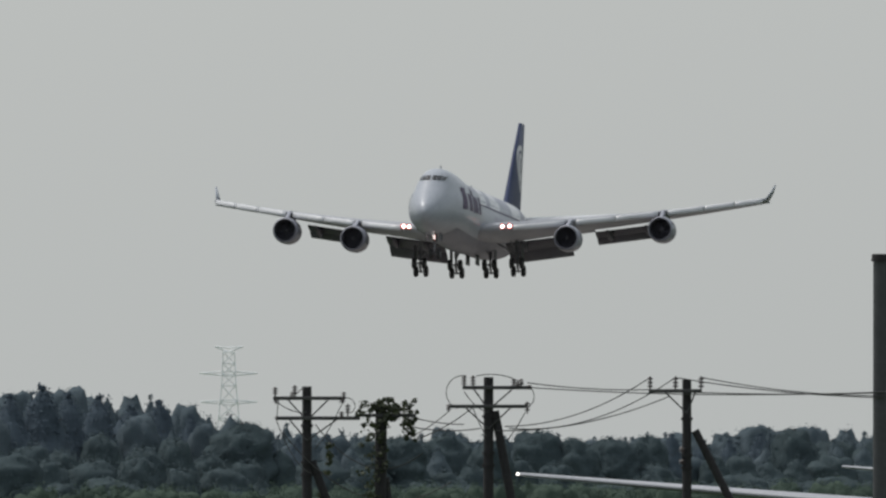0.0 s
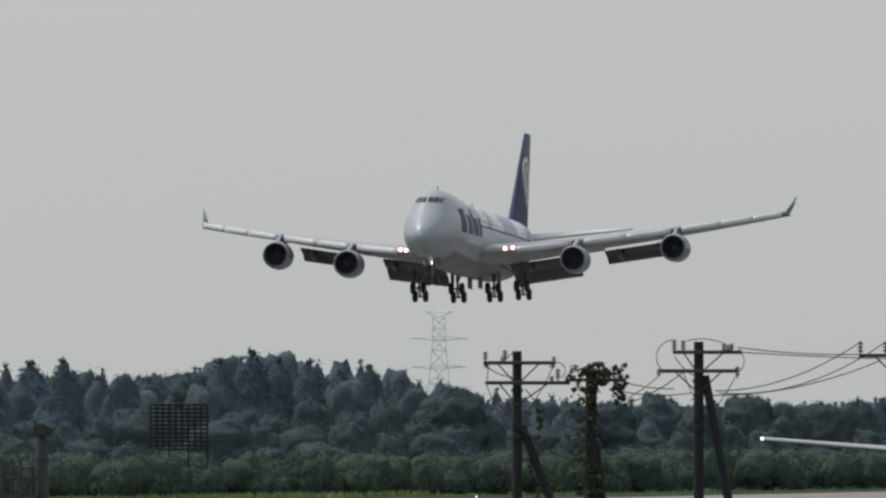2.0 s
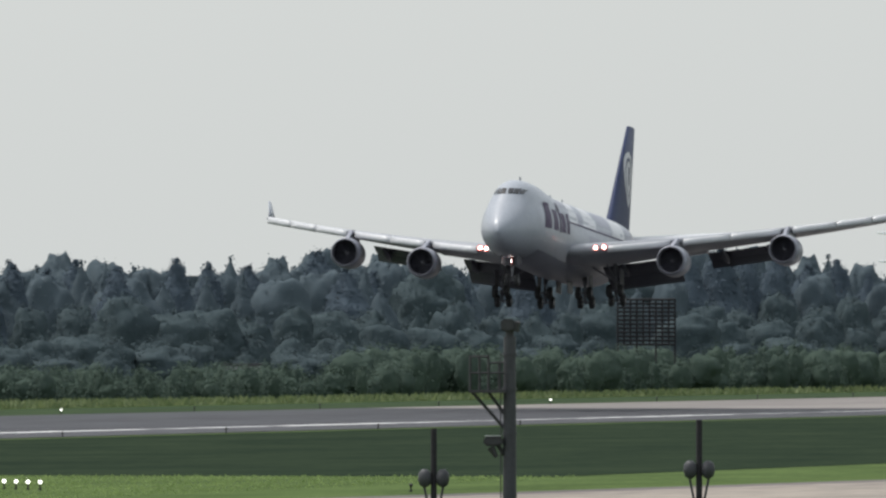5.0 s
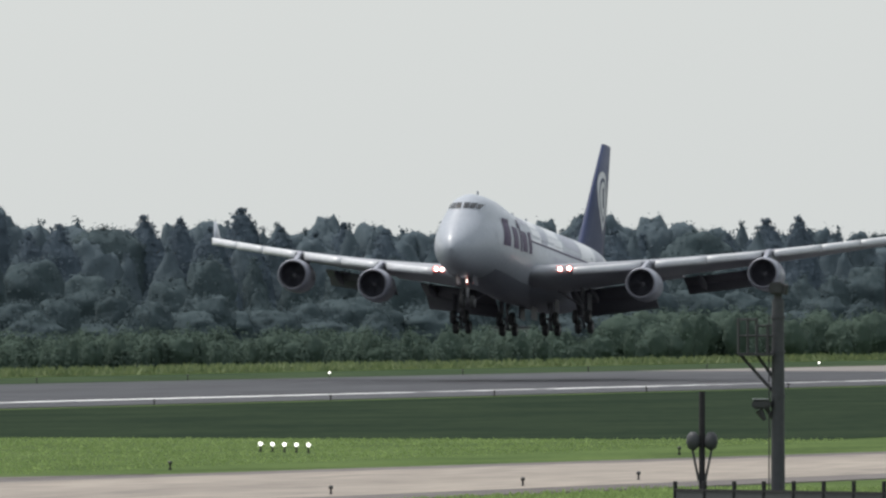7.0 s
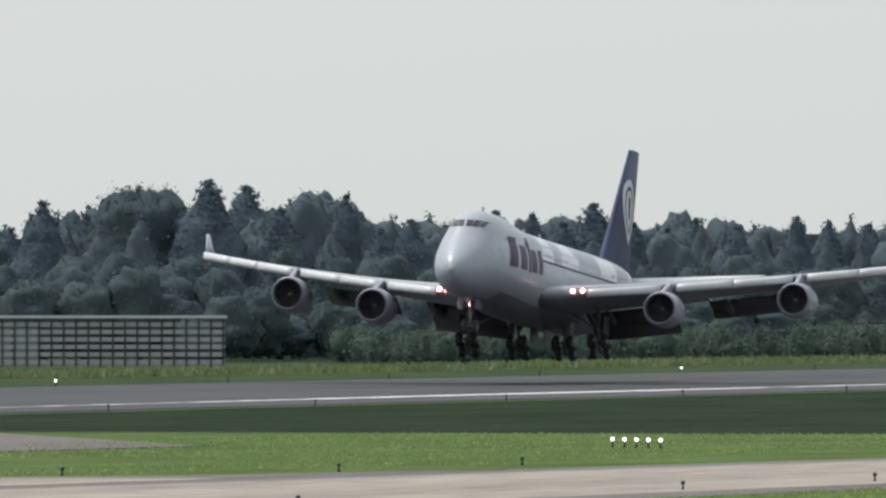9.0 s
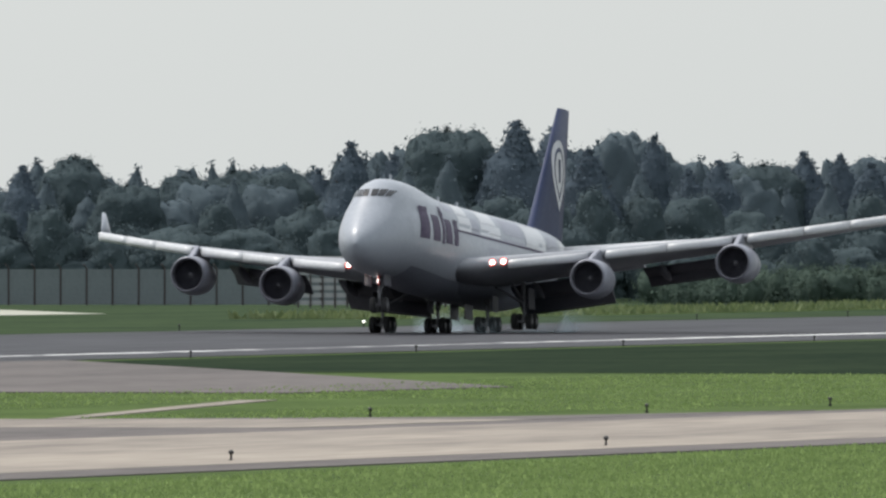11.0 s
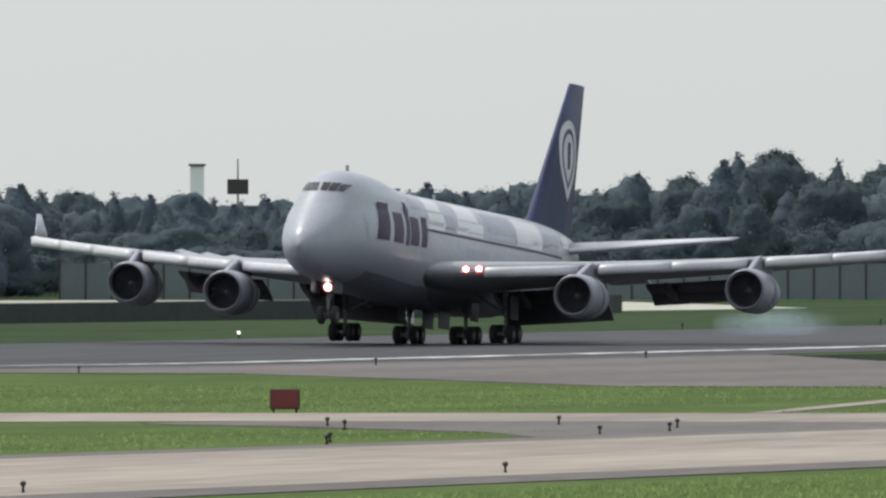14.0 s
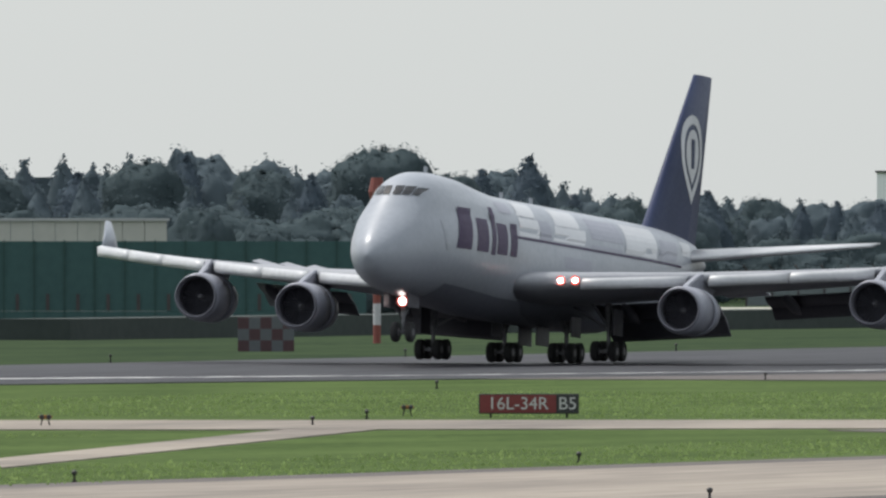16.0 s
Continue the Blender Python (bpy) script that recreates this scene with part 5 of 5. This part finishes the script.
def build_sign(x, y, w, panels, label):
    s = empty("taxiway_sign", facing(x, y, 0.04), label, "sign", "taxiway signs")
    for lx in (-w * 0.38, w * 0.38):
        bm = bmesh.new()
        bar(bm, (lx, 0.1, -0.05), (lx, 0.1, 0.2), 0.05, seg=8)
        part("foot", bm, POLE, s)
    bm = bmesh.new()
    box(bm, -w / 2, w / 2, 0, 0.2, 0.14, 1.02)
    bmesh.ops.bevel(bm, geom=bm.edges[:], offset=0.02, segments=1, affect="EDGES")
    part("housing", bm, SIGN_BLACK, s)
    for x0, x1, mat, words in panels:
        bm = bmesh.new()
        box(bm, x0, x1, -0.02, -0.002, 0.19, 0.97)
        face = part("face", bm, mat, s)
        if words:
            text_mesh(words, 0.78, SIGN_WHITE, face, Matrix.Translation(((x0 + x1) / 2, -0.035, 0.57)) @ Matrix.Rotation(radians(90), 4, "X"))


build_sign(889.5, 271.6, 4.4, [(-2.14, 1.2, SIGN_RED, "16L-34R"), (1.26, 2.14, SIGN_BLACK, "B5")], "red and black taxiway sign with white lettering on grass")
build_sign(884.5, 250, 1.3, [(-0.6, 0.6, SIGN_RED, "")], "blank dark red back of a taxiway sign")


# ---- beyond the runway ----
def build_far_fence():
    n = 38
    for i in range(n):
        deg = 13.72 + 0.0703 * i
        deg2 = deg + 0.0703
        d = 2095
        p, q = Vector(bearing(deg, d)), Vector(bearing(deg2, d))
        m = Matrix.Translation(q) @ Matrix.Rotation(math.atan2((p - q).y, (p - q).x), 4, "Z")
        w = (p - q).length
        f = empty("perimeter_fence", m, "grey perimeter fence bay with cranked post and mesh", "fence", "perimeter fence bays")
        bm = bmesh.new()
        bar(bm, (0, 0, -0.2), (0, 0, 3.7), 0.11, seg=8)
        bar(bm, (0, 0, 3.7), (-0.3, -0.3, 4.1), 0.07, seg=6)
        part("post", bm, RUST, f)
        bm = bmesh.new()
        box(bm, 0.1, w - 0.1, -0.02, 0.02, 0.1, 3.6)
        part("mesh_infill", bm, FENCE_MESH, f)


build_far_fence()


def build_stand():
    x, y, _ = bearing(13.50, 2040)
    st = empty("blast_screen", facing(x, y), "grey louvred blast screen with white top and many posts", "screen")
    n = 20
    for i in range(n):
        lx = -12.5 + 1.18 * i
        bm = bmesh.new()
        box(bm, lx - 0.09, lx + 0.09, -0.15, 0.15, -0.2, 4.7)
        part("post", bm, RUST, st)
    for k in range(6):
        bm = bmesh.new()
        box(bm, -12.6, 10.1, 0.16, 0.24, 0.3 + 0.72 * k, 0.72 + 0.72 * k)
        part("louvre", bm, PALE, st)
    bm = bmesh.new()
    box(bm, -12.8, 10.3, -0.3, 0.5, 4.7, 4.98)
    part("top_cap", bm, WHITE_PAINT, st, "white top cap")


build_stand()


def build_barrier():
    wall = empty("noise_barrier", facing(*bearing(18.05, 1612)[:2]), "tall dark green noise barrier beyond the runway", "barrier")
    for i in range(16):
        x0 = -19 + 2.3 * i
        bm = bmesh.new()
        box(bm, x0 + 0.06, x0 + 2.24, 0, 0.25, 1.7, 7.0)
        part("panel", bm, BARRIER, wall)
        bm = bmesh.new()
        box(bm, x0 - 0.06, x0 + 0.06, -0.1, 0.3, -0.2, 7.1)
        part("post", bm, BARRIER_DARK, wall)
        bm = bmesh.new()
        box(bm, x0 + 0.06, x0 + 2.24, -0.06, 0.3, -0.2, 1.68)
        part("base_board", bm, BARRIER, wall)
        bm = bmesh.new()
        box(bm, x0 + 0.9, x0 + 1.15, -0.12, 0, 1.75, 3.0)
        part("bracket", bm, RUST, wall)
    b = empty("hangar", facing(*bearing(18.32, 1660)[:2]), "beige clad low building behind the barrier", "building")
    for i in range(10):
        bm = bmesh.new()
        box(bm, -7 + 1.75 * i + 0.02, -5.25 + 1.75 * i - 0.02, 0, 8, -0.2, 8.55)
        part("wall_panel", bm, BEIGE, b)
    bm = bmesh.new()
    box(bm, -7.2, 10.7, -0.2, 8.2, 8.55, 8.75)
    part("roof", bm, PALE, b)


build_barrier()


def build_striped_mast():
    x, y, _ = bearing(17.39, 1480)
    m = empty("striped_mast", facing(x, y), "orange and white banded mast with an orange head", "mast")
    for i in range(7):
        bm = bmesh.new()
        bar(bm, (0, 0, -0.2 + 1.5 * i), (0, 0, 1.3 + 1.5 * i), 0.27, seg=14)
        part("band", bm, ORANGE if i % 2 == 0 else WHITE_PAINT, m)
    bm = bmesh.new()
    lathe(bm, [(-0.35, 0.45), (0.3, 0.6), (1.3, 0.4)], (0, 0, 10.3), "z", 12)
    part("head", bm, ORANGE, m)
    x, y, _ = bearing(17.69, 1390)
    h = empty("checkered_hut", facing(x, y), "low equipment hut with red and white checks", "hut")
    for i in range(5):
        for j in range(3):
            bm = bmesh.new()
            box(bm, -1.85 + 0.74 * i, -1.11 + 0.74 * i, 0, 2, -0.2 if j == 0 else 0.75 * j, 0.75 * (j + 1))
            part("panel", bm, (CHECK_RED, CHECK_WHITE)[(i + j) % 2], h)


build_striped_mast()


def lattice(bm, w0, w1, z0, z1, bays, r):
    for k in range(bays):
        za, zb = z0 + (z1 - z0) * k / bays, z0 + (z1 - z0) * (k + 1) / bays
        a, b = (w0 + (w1 - w0) * k / bays) / 2, (w0 + (w1 - w0) * (k + 1) / bays) / 2
        cs = [(-1, -1), (1, -1), (1, 1), (-1, 1)]
        for i in range(4):
            p, q = cs[i], cs[(i + 1) % 4]
            bar(bm, (p[0] * a, p[1] * a, za), (p[0] * b, p[1] * b, zb), r * 1.3, seg=4)
            bar(bm, (p[0] * a, p[1] * a, za), (q[0] * b, q[1] * b, zb), r, seg=4)
            bar(bm, (q[0] * a, q[1] * a, za), (p[0] * b, p[1] * b, zb), r, seg=4)
            bar(bm, (p[0] * b, p[1] * b, zb), (q[0] * b, q[1] * b, zb), r, seg=4)


py = empty("power_pylon", facing(*bearing(9.697, 4450)[:2]), "lattice power pylon far behind the wood, paled for haze", "pylon")
bm = bmesh.new()
lattice(bm, 7.5, 3.0, 0, 24, 7, 0.11)
lattice(bm, 3.0, 2.4, 24, 31, 3, 0.1)
part("tower", bm, PYLON_HAZED, py)
for z, w in ((32.0, 3.0), (27.0, 6.2), (21.0, 6.0)):
    bm = bmesh.new()
    for s in (-1, 1):
        bar(bm, (0, 0, z - 1.0), (s * w, 0, z + (0.2 if z > 30 else -0.4)), 0.13, seg=4)
        bar(bm, (0, 0, z), (s * w, 0, z + (0.2 if z > 30 else -0.4)), 0.13, seg=4)
    part("crossarm", bm, PYLON_HAZED, py)

cage = empty("lattice_screen", facing(*bearing(10.40, 2440)[:2]), "dark raised lattice screen before the wood", "lattice structure")
for i in range(10):
    bm = bmesh.new()
    bar(bm, (-3.3 + 0.733 * i, 0, -0.2 if i % 3 == 0 else 5.6), (-3.3 + 0.733 * i, 0, 10.9), 0.12, seg=5)
    part("upright", bm, POLE, cage)
for i in range(12):
    bm = bmesh.new()
    bar(bm, (-3.3, -0.1, 5.7 + 0.47 * i), (3.3, -0.1, 5.7 + 0.47 * i), 0.13, seg=5)
    part("rail", bm, POLE, cage)

rm = empty("radio_mast", facing(*bearing(15.91, 2400)[:2]), "slim dark radio mast with an equipment box behind the wood", "mast")
bm = bmesh.new()
bar(bm, (0, 0, -0.2), (0, 0, 14.7), 0.16, 0.07, 8)
part("shaft", bm, RUST, rm)
bm = bmesh.new()
box(bm, -1.2, 1.2, -0.6, 0.6, 10.7, 12.4)
part("equipment_box", bm, RUST, rm)

for deg, d, w, h, mat, lab in ((11.51, 2290, 5.4, 3.6, PALE, "pale low building among shrubs"), (16.02, 2450, 1.6, 14.0, PYLON_HAZED, "far water tower behind the wood, paled for haze"), (17.30, 1600, 2.1, 3.0, PALE, "small pale hut beside the banded mast"), (10.98, 2330, 2.4, 2.6, PALE, "small pale equipment hut beside the runway")):
    b = empty("outbuilding", facing(*bearing(deg, d)[:2]), lab, "building")
    bm = bmesh.new()
    box(bm, -w / 2, w / 2, 0, w, -0.2, h)
    part("wall", bm, mat, b)
    bm = bmesh.new()
    box(bm, -w / 2 - 0.2, w / 2 + 0.2, -0.2, w + 0.2, h, h + 0.25)
    part("roof", bm, MAST, b)
    bm = bmesh.new()
    box(bm, -0.45, 0.45, -0.04, 0.02, 0, min(2.1, h * 0.7))
    part("door", bm, MAST, b)

slab("earth_bank", [(1440, 474), (1564, 472), (1690, 462), (1770, 470), (1770, 475), (1690, 468), (1564, 478), (1440, 480)], -0.2, 1.55, SOIL, "low dark earth bank beyond the runway", "bank")


def build_cabinet():
    x, y, _ = bearing(15.449, 1625)
    c = empty("marker_cabinet", facing(x, y), "small white equipment cabinet on the grass", "cabinet")
    bm = bmesh.new()
    box(bm, -0.42, 0.42, 0, 0.5, 0.12, 1.05)
    bmesh.ops.bevel(bm, geom=bm.edges[:], offset=0.03, segments=1, affect="EDGES")
    part("body", bm, WHITE_PAINT, c)
    bm = bmesh.new()
    box(bm, -0.36, 0.36, 0.05, 0.45, -0.1, 0.12)
    part("plinth", bm, POLE, c)
    bm = bmesh.new()
    box(bm, -0.47, 0.47, -0.05, 0.55, 1.05, 1.12)
    part("lid", bm, PALE, c)


build_cabinet()


# ---- a second airliner, of which a wing shows over the field ----
def build_second():
    air = empty("taxiing_airliner", pose(0, 0, 0), "white airliner taxiing on the parallel taxiway", "airplane")
    bm = bmesh.new()
    lathe(bm, [(-28, 0.1), (-27, 1.3), (-24, 2.4), (-20, 2.8), (12, 2.8), (24, 1.6), (30, 0.3)], (1462, 190, 5.2), "x", 28)
    part("fuselage", bm, SKIN, air, "", True)
    for s in (1, -1):
        bm = bmesh.new()
        loft(bm, [((1445 + 0.82 * b, 190 + s * b, 4.6 + 0.072 * b), 10 - 0.18 * b, 0.11, (0, 0, 1), 0) for b in (2, 14, 28, 42)])
        part("wing", bm, WING_GREY, air, "", True)
        bm = bmesh.new()
        loft(bm, [((1479 + 0.7 * b, 190 + s * b, 6.6 + 0.075 * b), 5 - 0.13 * b, 0.09, (0, 0, 1), 0) for b in (1, 10, 21)])
        part("tailplane", bm, WING_GREY, air, "", True)
        bm = bmesh.new()
        lathe(bm, [(0, 0.02), (0.1, 0.12), (0.25, 0.12), (0.3, 0.02)], (1479.3, 190 + s * 42.1, 7.65), "x", 8)
        part("tip_lamp", bm, WHITE_LAMP, air)
        bm = bmesh.new()
        bar(bm, (1463, 190 + s * 4, -0.1), (1463, 190 + s * 4, 4), 0.5, seg=10)
        part("gear_leg", bm, GEAR, air)
    return air


SECOND = build_second()


# ---- tyre smoke ----
def build_smoke():
    rng = np.random.default_rng(31)
    puffs = []
    for i, (x, y, ln, ht, t) in enumerate(((1552, 366, 46, 10.0, 10.9), (1548, 372, 56, 12.5, 11.0), (1540, 364, 64, 13.5, 11.2), (1527, 376, 66, 12.5, 11.4), (1510, 362, 60, 10.0, 11.6), (1492, 370, 46, 6.5, 11.9),
                                               (1470, 364, 40, 4.0, 12.2), (1440, 372, 40, 2.6, 12.6), (1560, 364, 30, 4.2, 10.65), (1563, 375, 26, 3.2, 10.6))):
        n, k = 22, 10
        v, f = [], []
        for a in range(n + 1):
            for b in range(k + 1):
                px, pz = (a / n - 0.5) * ln, (b / k - 0.08) * ht
                v.append((px, 0.7 * noise.noise(Vector((px * 0.09, pz * 0.35, i * 7.3))) * 2, pz))
        for a in range(n):
            for b in range(k):
                q = a * (k + 1) + b
                f.append((q, q + 1, q + k + 2, q + k + 1))
        me = bpy.data.meshes.new("smoke_puff")
        me.from_pydata(v, [], f)
        ob = part_mesh("smoke_puff", me, SMOKE, smooth=True)
        ob.location = (x, y, -14)
        tagged(ob, "thin bluish white tyre smoke drifting over the runway", "smoke", "tyre smoke")
        puffs.append((ob, x, y, t, ht))
    return puffs


PUFFS = build_smoke()


def extra_motions():
    walk(SECOND, [(0, pose(0, 0, 0)), (4, pose(0.5, -4.8, 0)), (16, pose(2, -19.2, 0))])
    for ob, x, y, t, ht in PUFFS:
        walk(ob, [(0, pose(x, y, -14)), (t - 0.35, pose(x, y, -14)), (t + 0.2, pose(x + 1, y, -0.5 * ht)), (t + 1.3, pose(x + 3, y, -0.1 * ht)), (16, pose(x + 8, y - 1.5, 0))])


# ---- what moves ----
# seconds, x, height, nose-up degrees, right wing up degrees, wing flex degrees
FLIGHT = [(0.0, 2322.5, 29.05, 2.83, -0.42, 0.78), (0.5, 2288.2, 27.13, 2.63, -0.6, 0.71), (1.0, 2253.9, 25.38, 2.45, -0.92, 0.72), (1.5, 2219.4, 23.56, 2.29, -1.25, 0.73),
          (2.0, 2184.4, 21.65, 2.15, -1.35, 0.73), (2.5, 2148.8, 19.73, 2.08, -1.29, 0.75), (3.0, 2112.9, 17.87, 1.95, -1.16, 0.76), (3.5, 2076.9, 16.0, 1.87, -1.0, 0.78),
          (4.2, 2027.3, 13.23, 2.3, -0.55, 0.85), (6.3, 1874.8, 5.59, 4.02, -0.78, 1.53), (7.0, 1824.4, 4.26, 4.01, -0.19, 1.3), (7.5, 1788.8, 3.67, 3.94, 0.17, 1.08),
          (8.0, 1753.8, 3.19, 3.88, 0.43, 0.86), (8.7, 1705.4, 2.59, 3.6, 0.8, 0.52)]
ROLLOUT = [(10.8, 1562.9, 0.05, 3.71, -1.5, 1.14), (11.0, 1549.3, 0.03, 3.6, -1.25, 0.83), (11.5, 1515.4, 0.03, 3.28, -0.43, -0.04), (12.0, 1480.7, 0.03, 2.77, 0.25, -1.0),
           (12.5, 1445.4, 0.03, 2.61, 0.55, -1.9), (13.0, 1411.0, 0.03, 2.74, 0.89, -2.25), (13.5, 1376.9, 0.03, 2.94, 1.03, -2.06), (14.0, 1343.0, 0.03, 3.19, 1.01, -1.91),
           (14.5, 1309.2, 0.03, 3.31, 1.01, -1.89), (15.0, 1275.7, 0.07, 3.22, 1.22, -1.75), (15.5, 1242.8, 0.1, 3.1, 1.22, -1.81), (16.0, 1210.3, 0.13, 3.03, 0.91, -2.11)]


def motions():
    rows = [(t, x, z + (0.12 if t < 9 else 0), p + (0.4 if t < 9 else 0), r + (0.35 if t < 5 else -0.4 if t > 12.8 else 0), f + (0.4 if t < 5 else -0.55 if t > 12.8 else 0)) for t, x, z, p, r, f in FLIGHT + ROLLOUT]
    walk(PLANE, [(t, pose(x, 369.6, z + 0.05, r, p, -0.2)) for t, x, z, p, r, _ in rows])
    for wing, side in zip(WINGS, (1, -1)):
        o = wing.location.copy()
        walk(wing, [(t, pose(*o, -side * f, 0, 0)) for t, *_, f in rows])
    for bogie, (down, up) in zip(BOGIES, ((33, 0.0),) * 4):
        o = bogie.location.copy()
        walk(bogie, [(0, pose(*o, 0, down, 0)), (10.0, pose(*o, 0, down, 0)), (10.7, pose(*o, 0, 3, 0)), (11.2, pose(*o, 0, -3, 0)), (16, pose(*o, 0, -3, 0))])
    for sp in SPOILERS:
        o = sp.location.copy()
        walk(sp, [(0, pose(*o)), (11.2, pose(*o)), (12.0, pose(*o, 0, -12, 0)), (16, pose(*o, 0, -12, 0))])
    for sleeve in SLEEVES:
        o = sleeve.location.copy()
        walk(sleeve, [(0, pose(*o)), (11.6, pose(*o)), (12.6, pose(o.x + 0.5, o.y, o.z)), (16, pose(o.x + 0.5, o.y, o.z))])
    o = TAXI_LAMP.location.copy()
    walk(TAXI_LAMP, [(0, pose(*o, 0, 0, -80)), (11.15, pose(*o, 0, 0, -80)), (11.45, pose(*o, 0, 0, 5)), (16, pose(*o, 0, 0, 5))])
    extra_motions()


motions()
